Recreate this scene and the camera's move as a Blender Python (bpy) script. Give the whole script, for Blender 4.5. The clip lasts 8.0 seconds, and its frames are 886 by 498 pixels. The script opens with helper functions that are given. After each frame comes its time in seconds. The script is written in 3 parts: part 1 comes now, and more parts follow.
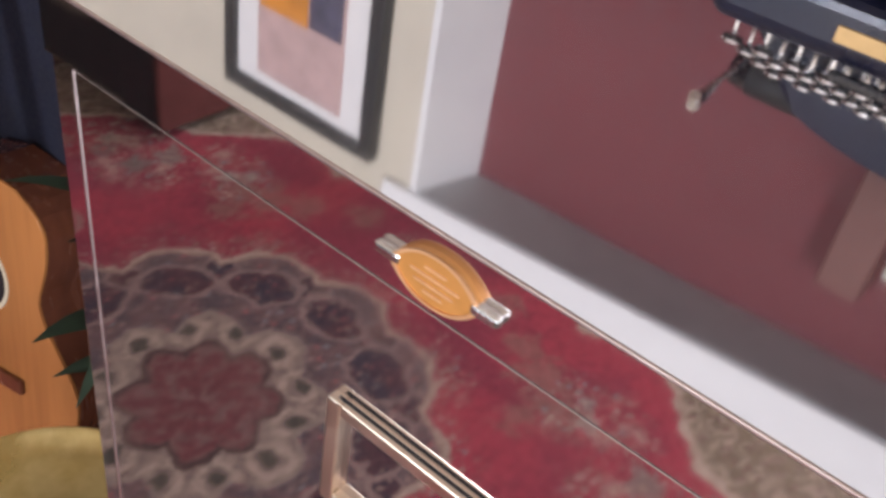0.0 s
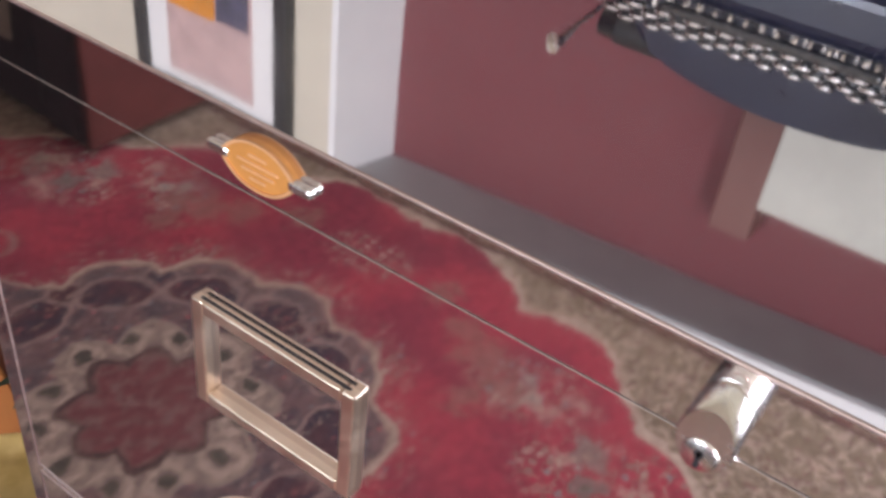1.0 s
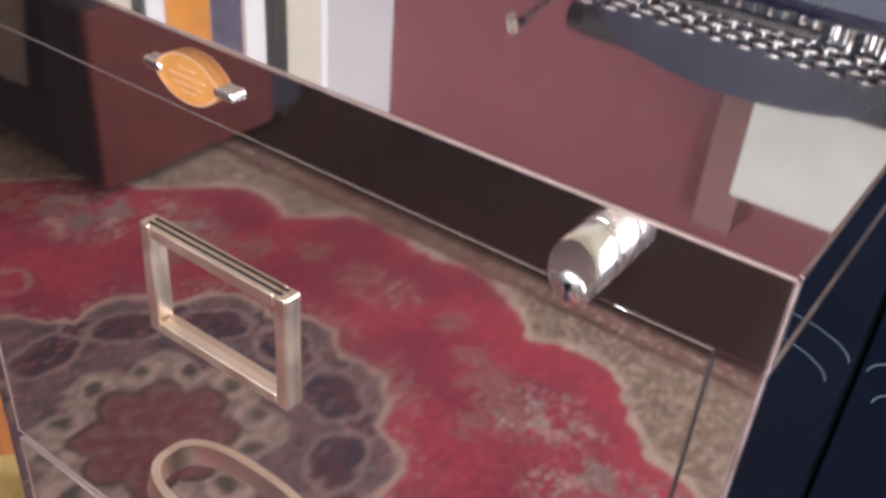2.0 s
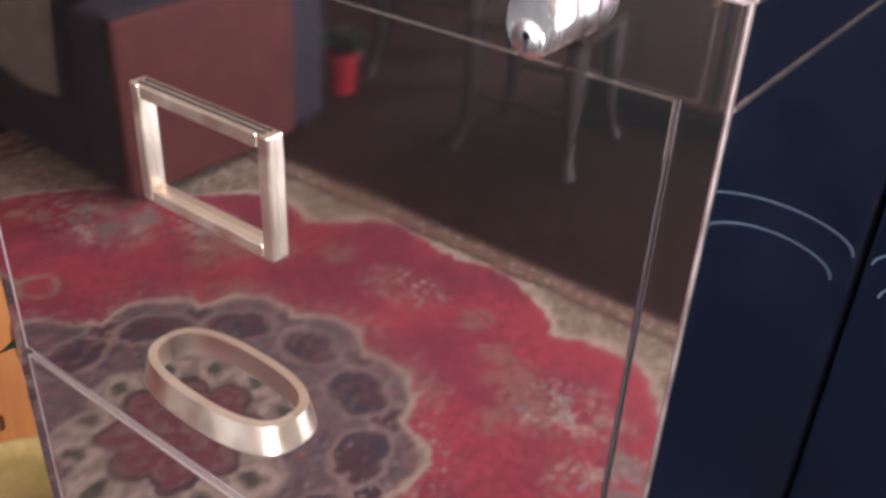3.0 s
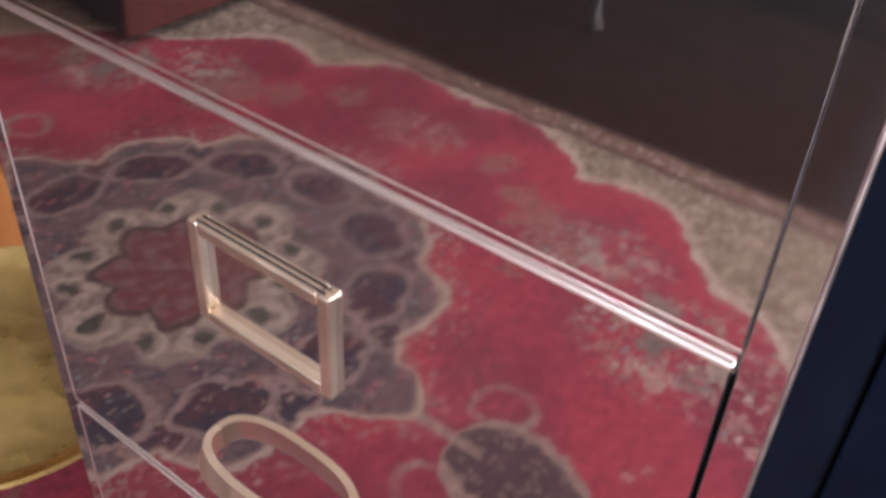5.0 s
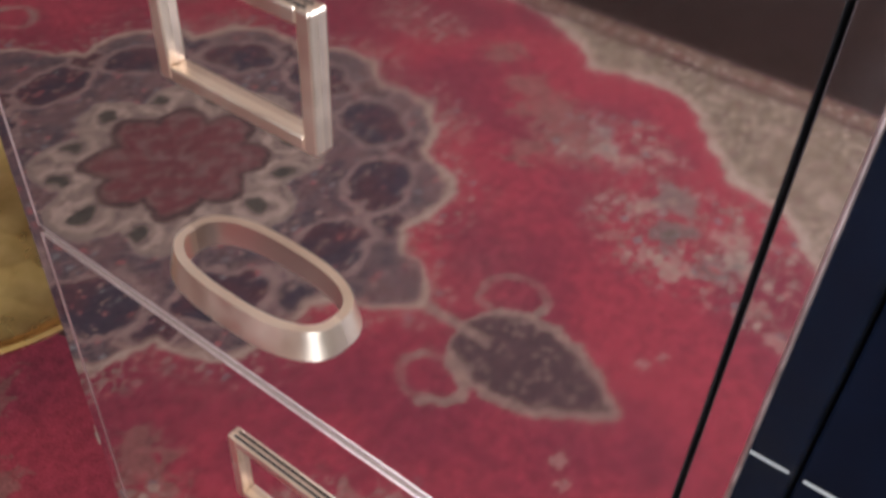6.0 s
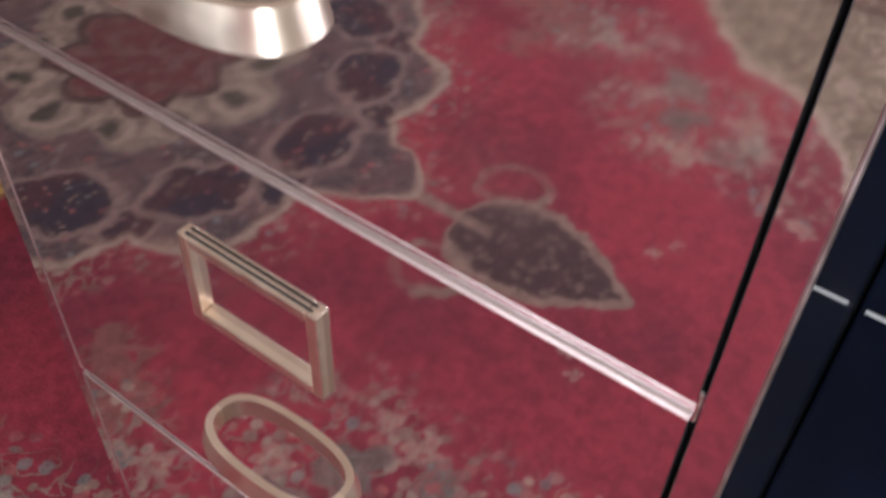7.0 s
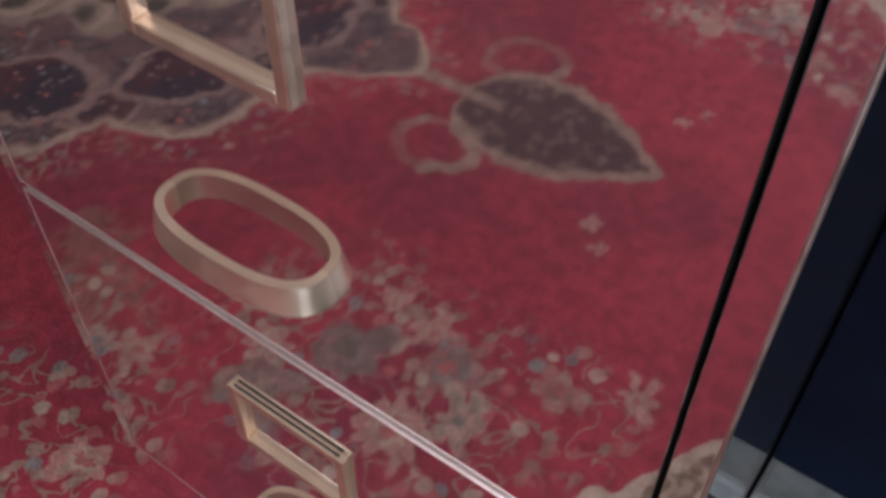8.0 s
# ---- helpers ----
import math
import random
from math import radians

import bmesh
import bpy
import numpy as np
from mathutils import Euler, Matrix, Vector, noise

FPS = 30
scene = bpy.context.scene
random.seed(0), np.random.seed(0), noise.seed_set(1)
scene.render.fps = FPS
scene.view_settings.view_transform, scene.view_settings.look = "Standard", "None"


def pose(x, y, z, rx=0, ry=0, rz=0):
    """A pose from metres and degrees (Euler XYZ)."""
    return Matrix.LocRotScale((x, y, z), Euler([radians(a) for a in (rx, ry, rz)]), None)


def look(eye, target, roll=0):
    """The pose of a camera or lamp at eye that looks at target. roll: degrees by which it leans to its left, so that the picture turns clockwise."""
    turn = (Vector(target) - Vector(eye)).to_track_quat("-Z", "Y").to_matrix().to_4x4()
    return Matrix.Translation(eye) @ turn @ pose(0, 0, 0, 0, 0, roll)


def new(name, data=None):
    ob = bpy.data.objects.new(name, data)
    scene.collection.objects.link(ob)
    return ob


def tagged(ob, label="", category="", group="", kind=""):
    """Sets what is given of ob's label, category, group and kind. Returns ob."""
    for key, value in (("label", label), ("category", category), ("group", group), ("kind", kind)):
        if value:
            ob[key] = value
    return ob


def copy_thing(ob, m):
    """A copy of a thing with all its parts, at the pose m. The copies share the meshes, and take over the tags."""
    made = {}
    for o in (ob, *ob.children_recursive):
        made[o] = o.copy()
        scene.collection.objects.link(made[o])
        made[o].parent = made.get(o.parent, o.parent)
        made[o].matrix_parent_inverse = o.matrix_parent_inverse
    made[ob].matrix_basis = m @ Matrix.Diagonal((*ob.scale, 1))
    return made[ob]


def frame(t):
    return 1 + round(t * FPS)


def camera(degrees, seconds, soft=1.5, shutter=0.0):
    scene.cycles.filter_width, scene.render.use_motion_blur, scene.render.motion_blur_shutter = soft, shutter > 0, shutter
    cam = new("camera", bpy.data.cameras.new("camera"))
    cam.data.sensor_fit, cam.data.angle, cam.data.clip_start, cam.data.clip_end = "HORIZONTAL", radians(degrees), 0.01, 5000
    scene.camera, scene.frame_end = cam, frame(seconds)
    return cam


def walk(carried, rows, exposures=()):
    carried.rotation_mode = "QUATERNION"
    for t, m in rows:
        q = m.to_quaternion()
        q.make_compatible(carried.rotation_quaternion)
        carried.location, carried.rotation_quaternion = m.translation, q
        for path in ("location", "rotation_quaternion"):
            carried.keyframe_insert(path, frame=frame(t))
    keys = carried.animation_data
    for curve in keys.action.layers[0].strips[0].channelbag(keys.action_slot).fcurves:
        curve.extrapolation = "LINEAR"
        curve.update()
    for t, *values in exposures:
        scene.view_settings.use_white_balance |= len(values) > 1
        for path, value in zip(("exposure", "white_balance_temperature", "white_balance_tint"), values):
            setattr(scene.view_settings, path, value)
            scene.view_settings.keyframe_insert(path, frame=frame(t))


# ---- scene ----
cam = camera(50.0, 8.0, soft=3.0, shutter=0.4)
PATH = [
    (0.0, (0.3451, -0.198, 1.4956), (-0.3782, 0.8497, 0.5266), 9.79),
    (0.5, (0.3894, -0.2081, 1.4986), (-0.309, 0.8659, 0.5401), 7.15),
    (1.0, (0.4207, -0.2158, 1.492), (-0.2518, 0.8824, 0.5425), 7.37),
    (1.2, (0.4336, -0.2195, 1.4904), (-0.2319, 0.8805, 0.5379), 5.85),
    (2.5, (0.5115, -0.2414, 1.4308), (-0.2666, 0.8743, 0.5883), 4.58),
    (3.0, (0.5285, -0.2515, 1.3966), (-0.2694, 0.8514, 0.5557), 3.01),
    (3.5, (0.5144, -0.251, 1.3496), (-0.2779, 0.8401, 0.4883), 3.47),
    (4.0, (0.4999, -0.2489, 1.2994), (-0.2788, 0.8272, 0.4074), 4.56),
    (4.5, (0.4838, -0.2387, 1.2447), (-0.2715, 0.817, 0.3093), 3.87),
    (5.8, (0.4771, -0.22, 1.1008), (-0.2334, 0.7612, 0.0557), 3.14),
    (6.0, (0.475, -0.2183, 1.0808), (-0.2233, 0.7485, 0.0141), 3.04),
    (6.5, (0.4672, -0.2147, 1.0128), (-0.2026, 0.7368, -0.0853), 3.41),
    (7.0, (0.4675, -0.2045, 0.9357), (-0.1876, 0.7257, -0.1892), 2.37),
    (7.5, (0.4728, -0.2064, 0.8514), (-0.1809, 0.7143, -0.2822), 1.1),
    (8.0, (0.4695, -0.1988, 0.7786), (-0.172, 0.6822, -0.3929), 0.2),
]
walk(cam, [(t, look(eye, target, roll)) for t, eye, target, roll in PATH], exposures=[(0, 0.03), (2.5, 0.38), (3.2, 0.42), (4.5, 0.30), (5.8, 0.15), (7.0, -0.05), (8.0, -0.35)])

# ---- world, sun and large lights ----
world = bpy.data.worlds.new("daylight")
scene.world = world
world.use_nodes = True
wn = world.node_tree
sky = wn.nodes.new("ShaderNodeTexSky")
sky.sky_type, sky.sun_disc = "NISHITA", False
sky.sun_elevation, sky.sun_rotation = radians(35), radians(70)
wn.links.new(sky.outputs[0], wn.nodes["Background"].inputs[0])
wn.nodes["Background"].inputs[1].default_value = 0.12


def window_light(name, place, target, sx, sy, watts, colour):
    lamp = bpy.data.lights.new(name, "AREA")
    lamp.shape, lamp.size, lamp.size_y, lamp.energy, lamp.color = "RECTANGLE", sx, sy, watts, colour
    ob = new(name, lamp)
    ob.matrix_world = look(place, target)
    return ob


# the sky's light in the two window openings of the right-hand wall and the front wall
window_light("daylight_east", (2.93, -2.75, 1.13), (0.0, -2.75, 1.0), 1.5, 2.1, 190, (0.80, 0.88, 1.0))
window_light("daylight_south", (-0.55, -4.12, 1.55), (-0.55, 0.0, 1.3), 1.1, 1.3, 122, (0.80, 0.88, 1.0))


# ---- materials ----
class Nodes:
    """Short hand for building a node tree."""

    def __init__(self, name):
        self.mat = bpy.data.materials.new(name)
        self.mat.use_nodes = True
        self.nt = self.mat.node_tree
        self.bsdf = self.nt.nodes["Principled BSDF"]
        self.coord = None

    def put(self, socket, value):
        if isinstance(value, bpy.types.NodeSocket):
            self.nt.links.new(value, socket)
        elif isinstance(value, (tuple, list)) and len(value) == 3 and socket.type == "RGBA":
            socket.default_value = (*value, 1)
        else:
            socket.default_value = value

    def m(self, op, a, b=0.0, c=0.0, clamp=False):
        n = self.nt.nodes.new("ShaderNodeMath")
        n.operation, n.use_clamp = op, clamp
        for i, v in enumerate((a, b, c)):
            self.put(n.inputs[i], v)
        return n.outputs[0]

    def xyz(self):
        if not self.coord:
            self.coord = self.nt.nodes.new("ShaderNodeTexCoord").outputs["Object"]
        return self.coord

    def parts(self, v):
        n = self.nt.nodes.new("ShaderNodeSeparateXYZ")
        self.put(n.inputs[0], v)
        return n.outputs

    def join(self, x, y, z=0.0):
        n = self.nt.nodes.new("ShaderNodeCombineXYZ")
        for i, v in enumerate((x, y, z)):
            self.put(n.inputs[i], v)
        return n.outputs[0]

    def scale(self, v, s):
        n = self.nt.nodes.new("ShaderNodeMapping")
        self.put(n.inputs[0], v)
        n.inputs["Scale"].default_value = s
        return n.outputs[0]

    def noise(self, scale, detail=3.0, rough=0.55, vector=None, distort=0.0):
        n = self.nt.nodes.new("ShaderNodeTexNoise")
        self.put(n.inputs["Vector"], vector or self.xyz())
        n.inputs["Scale"].default_value, n.inputs["Detail"].default_value = scale, detail
        n.inputs["Roughness"].default_value, n.inputs["Distortion"].default_value = rough, distort
        return n.outputs[0]

    def cells(self, scale, vector=None, feature="F1", jitter=1.0):
        n = self.nt.nodes.new("ShaderNodeTexVoronoi")
        n.feature = feature
        self.put(n.inputs["Vector"], vector or self.xyz())
        n.inputs["Scale"].default_value, n.inputs["Randomness"].default_value = scale, jitter
        return n.outputs

    def step(self, v, lo, hi, a=0.0, b=1.0):
        n = self.nt.nodes.new("ShaderNodeMapRange")
        n.interpolation_type = "SMOOTHSTEP"
        for i, w in enumerate((v, lo, hi, a, b)):
            self.put(n.inputs[i], w)
        return n.outputs[0]

    def mix(self, f, a, b):
        n = self.nt.nodes.new("ShaderNodeMix")
        n.data_type = "RGBA"
        self.put(n.inputs[0], f)
        self.put(n.inputs[6], a)
        self.put(n.inputs[7], b)
        return n.outputs[2]

    def bump(self, height, strength, distance):
        n = self.nt.nodes.new("ShaderNodeBump")
        self.put(n.inputs["Height"], height)
        n.inputs["Strength"].default_value, n.inputs["Distance"].default_value = strength, distance
        self.nt.links.new(n.outputs[0], self.bsdf.inputs["Normal"])

    def set(self, **kw):
        names = {"colour": "Base Color", "rough": "Roughness", "metal": "Metallic", "coat": "Coat Weight", "sheen": "Sheen Weight", "ior": "IOR", "transmission": "Transmission Weight"}
        for k, v in kw.items():
            self.put(self.bsdf.inputs[names[k]], v)
        return self


def plain(name, colour, rough=0.5, metal=0.0, vary=0.15, grain=40.0, relief=0.0, coat=0.0, streak=None):
    """A surface with variation at two scales and a fine relief."""
    n = Nodes(name)
    v = n.scale(n.xyz(), streak) if streak else n.xyz()
    big, small = n.noise(grain * 0.12, 3, vector=v), n.noise(grain, 4, vector=v)
    f = n.m("ADD", n.m("MULTIPLY", big, 0.6), n.m("MULTIPLY", small, 0.4))
    dark, light = tuple(c * (1 - vary) for c in colour), tuple(min(1, c * (1 + vary)) for c in colour)
    n.set(colour=n.mix(n.step(f, 0.3, 0.7), dark, light), metal=metal, coat=coat)
    n.set(rough=n.step(small, 0.2, 0.8, max(0.0, rough * 0.8), min(1.0, rough * 1.2)))
    if relief:
        n.bump(small, 0.5, relief)
    return n.mat


def floorboards():
    n = Nodes("dark_stained_floorboard")
    v = n.scale(n.xyz(), (6, 0.6, 1))
    grain, wide = n.noise(60, 4, vector=v), n.noise(5, 3)
    n.set(colour=n.mix(n.step(grain, 0.3, 0.7), (0.015, 0.0065, 0.005), (0.036, 0.0145, 0.010)), ior=1.18)
    n.set(rough=n.step(wide, 0.3, 0.7, 0.45, 0.65))
    n.bump(grain, 0.4, 0.0008)
    return n.mat


def polished_steel():
    n = Nodes("polished_lacquered_steel")
    smear = n.noise(9, 3, 0.6)
    fine = n.noise(420, 2, 0.5, vector=n.scale(n.xyz(), (1, 1, 0.06)))
    n.set(colour=n.mix(n.step(smear, 0.3, 0.7), (0.79, 0.74, 0.77), (0.85, 0.80, 0.82)), metal=1.0, coat=0.4)
    n.bsdf.inputs["Coat Roughness"].default_value = 0.45
    n.set(rough=n.m("ADD", n.step(smear, 0.35, 0.75, 0.022, 0.050), n.m("MULTIPLY", fine, 0.02)))
    n.bump(n.noise(7, 2, 0.4), 0.05, 0.004)
    return n.mat


def carpet_material():
    """A red medallion carpet: indigo lobed medallion, ivory inner star, pendants, olive corner pieces."""
    n = Nodes("woven_wool_carpet")
    P = n.xyz()
    warp = n.noise(9, 2, 0.5)
    warp2 = n.noise(9, 2, 0.5, vector=n.scale(P, (1, 1.01, 1)))
    x, y, z = n.parts(P)
    jig, jag = n.noise(30, 3, 0.6), n.noise(30, 3, 0.6, vector=n.scale(P, (1.0, -1.0, 1.0)))
    wob = n.m("ADD", n.m("MULTIPLY", n.m("SUBTRACT", warp, 0.5), 0.045), n.m("MULTIPLY", n.m("SUBTRACT", jig, 0.5), 0.030))
    wob2 = n.m("MULTIPLY", n.m("SUBTRACT", jag, 0.5), 0.030)
    u = n.m("ADD", n.m("ABSOLUTE", x), wob)
    v = n.m("ADD", n.m("ABSOLUTE", y), n.m("ADD", n.m("MULTIPLY", n.m("SUBTRACT", warp2, 0.5), 0.045), wob2))
    sym = n.join(n.m("ADD", n.m("ABSOLUTE", x), n.m("MULTIPLY", wob, 0.5)), n.m("ADD", n.m("ABSOLUTE", y), n.m("MULTIPLY", wob2, 0.5)))
    r = n.m("SQRT", n.m("ADD", n.m("MULTIPLY", u, u), n.m("MULTIPLY", v, v)))
    th = n.m("ARCTAN2", v, u)

    def lobes(k, base, amp):
        return n.m("ADD", n.m("MULTIPLY", n.m("ABSOLUTE", n.m("COSINE", n.m("MULTIPLY", th, float(k)))), amp), base)

    def spot(px, py, size, stretch=1.0):
        du, dv = n.m("SUBTRACT", u, px), n.m("MULTIPLY", n.m("SUBTRACT", v, py), stretch)
        return n.m("DIVIDE", n.m("SQRT", n.m("ADD", n.m("MULTIPLY", du, du), n.m("MULTIPLY", dv, dv))), size)

    def inside(d, edge, soft=0.008):
        return n.step(d, n.m("SUBTRACT", edge, soft), n.m("ADD", edge, soft), 1.0, 0.0)

    def band(d, centre, half, soft=0.006):
        return n.step(n.m("ABSOLUTE", n.m("SUBTRACT", d, centre)), half, half + soft, 1.0, 0.0)

    RED, DEEP, BEIGE, PALE = (0.335, 0.033, 0.055), (0.225, 0.024, 0.047), (0.285, 0.182, 0.147), (0.42, 0.31, 0.25)
    INDIGO, PLUM, OLIVE, GREY, ROSE = (0.040, 0.026, 0.060), (0.10, 0.030, 0.055), (0.20, 0.145, 0.095), (0.20, 0.20, 0.20), (0.36, 0.10, 0.10)
    patch = n.noise(3.2, 3, 0.5)
    col = n.mix(n.step(patch, 0.38, 0.62), DEEP, RED)

    # vine tendrils and blossoms strewn over the field
    vine = n.noise(24, 1.5, 0.5, vector=sym, distort=0.8)
    line = n.step(n.m("ABSOLUTE", n.m("SUBTRACT", vine, 0.5)), 0.012, 0.028, 1.0, 0.0)
    petals = n.cells(44, vector=sym)
    blossom = n.step(petals[0], 0.30, 0.42, 1.0, 0.0)
    hue = n.parts(petals[1])[0]
    blossom_colour = n.mix(n.step(hue, 0.35, 0.5), n.mix(n.step(hue, 0.15, 0.2), GREY, PALE), n.mix(n.step(hue, 0.7, 0.75), BEIGE, ROSE))
    edge_dark = n.m("ADD", lobes(6, 0.450, 0.050), n.step(v, 0.0, 0.10, 0.075, 0.0))
    skirt = n.m("SUBTRACT", r, edge_dark)
    near = n.step(skirt, 0.0, 0.13, 1.0, 0.0)
    clusters = None
    for px, py, size in ((0.79, 0.43, 0.16), (0.90, 0.42, 0.15), (0.93, 0.50, 0.14), (0.66, 0.60, 0.10), (0.62, 0.62, 0.10), (1.02, 0.36, 0.10), (0.55, 0.58, 0.12), (0.05, 0.72, 0.09), (0.28, 0.42, 0.10)):
        m = n.step(spot(px, py, size), 0.55, 1.1, 1.0, 0.0)
        clusters = m if clusters is None else n.m("MAXIMUM", clusters, m)
    # beige leafy sprays with ragged edges
    spray = None
    for px, py, size in ((0.23, 0.73, 0.060), (0.36, 0.65, 0.062), (0.44, 0.59, 0.085), (0.53, 0.53, 0.075), (0.48, 0.46, 0.055)):
        d = spot(px, py, size)
        spray = d if spray is None else n.m("MINIMUM", spray, d)
    ragged = n.m("ADD", spray, n.m("MULTIPLY", n.m("SUBTRACT", n.noise(30, 3, 0.6, distort=0.6), 0.5), 3.2))
    col = n.mix(n.step(ragged, 0.45, 1.0, 0.62, 0.0), col, (0.25, 0.125, 0.10))
    strewn = n.m("MAXIMUM", n.m("MULTIPLY", near, 0.85), clusters)
    col = n.mix(n.m("MULTIPLY", n.m("MULTIPLY", line, strewn), 0.8), col, BEIGE)
    col = n.mix(n.m("MULTIPLY", n.m("MULTIPLY", blossom, strewn), 0.85), col, blossom_colour)

    # larger blossoms
    def flower(base, px, py, rad, count, outer, inner, turn=0.0):
        du, dv = n.m("SUBTRACT", u, px), n.m("SUBTRACT", v, py)
        d = n.m("SQRT", n.m("ADD", n.m("MULTIPLY", du, du), n.m("MULTIPLY", dv, dv)))
        ang = n.m("ADD", n.m("ARCTAN2", dv, du), turn)
        rad = n.m("MULTIPLY", n.step(n.noise(21, 2, 0.6), 0.3, 0.7, 0.55, 1.05), rad)
        reach = n.m("MULTIPLY", n.m("ADD", n.m("MULTIPLY", n.m("ABSOLUTE", n.m("COSINE", n.m("MULTIPLY", ang, count / 2))), 0.45), 0.55), rad)
        q = n.m("DIVIDE", d, reach)
        base = n.mix(n.step(q, 0.75, 1.10, 0.66, 0.0), base, outer)
        base = n.mix(n.step(n.m("ABSOLUTE", n.m("SUBTRACT", q, 0.66)), 0.05, 0.16, 0.5, 0.0), base, inner)
        return n.mix(n.step(q, 0.22, 0.34, 0.9, 0.0), base, inner)

    SAGE = (0.17, 0.16, 0.14)
    for px, py, rad, count, outer, inner in (
        (0.806, 0.341, 0.026, 5, PALE, ROSE), (0.866, 0.349, 0.040, 5, PALE, ROSE), (0.914, 0.385, 0.052, 7, SAGE, ROSE),
        (0.955, 0.425, 0.045, 6, PALE, SAGE), (0.809, 0.415, 0.062, 4, SAGE, (0.13, 0.10, 0.08)), (0.774, 0.505, 0.066, 4, SAGE, BEIGE),
        (0.905, 0.470, 0.055, 9, PALE, ROSE), (0.740, 0.460, 0.036, 6, PALE, ROSE), (0.735, 0.345, 0.024, 5, BEIGE, ROSE),
        (0.647, 0.555, 0.034, 6, PALE, ROSE), (0.925, 0.120, 0.016, 5, PALE, ROSE), (0.950, 0.150, 0.018, 4, ROSE, PALE),
        (0.600, 0.570, 0.040, 6, PALE, GREY), (0.560, 0.610, 0.034, 5, GREY, PALE), (0.690, 0.620, 0.036, 6, PALE, ROSE),
        (1.010, 0.330, 0.036, 6, BEIGE, ROSE), (1.072, 0.290, 0.034, 6, PALE, ROSE),
    ):
        col = flower(col, px, py, rad, count, outer, inner, px * 9)

    # pendant leaf on the long axis with two volutes
    along = n.m("DIVIDE", n.m("SUBTRACT", u, 0.660), 0.305, clamp=True)
    wide = n.m("MULTIPLY", n.m("MULTIPLY", n.m("SQRT", along), n.m("SUBTRACT", 1.0, along)), 0.262)
    wide = n.m("ADD", wide, n.m("MULTIPLY", n.m("ABSOLUTE", n.m("SINE", n.m("MULTIPLY", u, 62.0))), 0.006))
    leaf = n.m("SUBTRACT", wide, n.m("ABSOLUTE", n.m("ADD", y, wob2)))
    col = n.mix(n.step(leaf, 0.0055, 0.011), col, BEIGE)
    flecks = n.cells(58, vector=sym)
    leaf_in = n.mix(n.step(flecks[0], 0.25, 0.45), (0.155, 0.095, 0.085), (0.080, 0.040, 0.044))
    col = n.mix(n.step(leaf, 0.024, 0.031), col, leaf_in)
    hook = spot(0.695, 0.108, 0.060, 1.15)
    col = n.mix(n.m("MULTIPLY", band(hook, 0.88, 0.10, 0.10), n.step(n.noise(11, 2), 0.40, 0.56, 0.35, 0.95)), col, BEIGE)
    stem = n.m("MULTIPLY", band(n.m("ABSOLUTE", y), 0.0, 0.006, 0.008), n.m("MULTIPLY", n.step(u, 0.54, 0.56), n.step(u, 0.70, 0.72, 1.0, 0.0)))
    col = n.mix(stem, col, BEIGE)

    # medallion
    col = n.mix(inside(skirt, 0.018, 0.008), col, BEIGE)
    flor = n.cells(46, vector=sym)
    flor_hue = n.parts(flor[1])[1]
    flor_colour = n.mix(n.step(flor_hue, 0.4, 0.45), n.mix(n.step(flor_hue, 0.2, 0.25), GREY, ROSE), n.mix(n.step(flor_hue, 0.75, 0.8), BEIGE, PLUM))
    ground = n.mix(n.step(n.noise(16, 2), 0.42, 0.6), (0.082, 0.056, 0.066), (0.145, 0.078, 0.080))
    dark = n.mix(n.m("MULTIPLY", n.step(flor[0], 0.22, 0.38, 1.0, 0.0), 0.9), ground, flor_colour)

    def ring_of(count, shift, radius, wide_, deep):
        f = n.m("SUBTRACT", n.m("FRACT", n.m("ADD", n.m("MULTIPLY", th, count / (2 * math.pi)), shift)), 0.5)
        du = n.m("DIVIDE", n.m("MULTIPLY", f, 2 * math.pi / count * radius), wide_)
        dr = n.m("DIVIDE", n.m("SUBTRACT", r, radius), deep)
        return n.m("SQRT", n.m("ADD", n.m("MULTIPLY", du, du), n.m("MULTIPLY", dr, dr)))

    curls = n.step(n.m("ABSOLUTE", n.m("SUBTRACT", n.noise(30, 2, 0.5, vector=sym, distort=1.2), 0.5)), 0.012, 0.035, 0.75, 0.0)
    dark = n.mix(curls, dark, (0.20, 0.125, 0.115))
    fill = n.mix(n.m("MULTIPLY", n.step(n.cells(62, vector=sym)[0], 0.20, 0.36, 1.0, 0.0), 0.85), n.mix(n.step(n.noise(11, 2), 0.4, 0.6), (0.036, 0.026, 0.042), (0.075, 0.028, 0.036)), flor_colour)
    for count, shift, radius, wide_, deep in ((12, 0.0, 0.432, 0.040, 0.036), (12, 0.5, 0.385, 0.084, 0.058)):
        d = n.m("ADD", ring_of(count, shift, radius, wide_, deep), n.m("MULTIPLY", n.m("SUBTRACT", n.noise(14, 2), 0.5), 0.7))
        dark = n.mix(n.step(d, 0.94, 1.0, 1.0, 0.0), dark, fill)
        dark = n.mix(n.m("MULTIPLY", band(d, 1.06, 0.07, 0.09), 0.85), dark, (0.27, 0.175, 0.155))
    col = n.mix(inside(skirt, -0.004, 0.006), col, dark)
    col = n.mix(n.m("MULTIPLY", band(skirt, 0.010, 0.004, 0.004), 0.8), col, PALE)
    edge_white = lobes(4, 0.205, 0.060)
    star = n.m("SUBTRACT", r, edge_white)
    petal = n.m("ADD", ring_of(12, 0.5, 0.205, 0.036, 0.040), n.m("MULTIPLY", n.m("SUBTRACT", n.noise(20, 2), 0.5), 1.5))
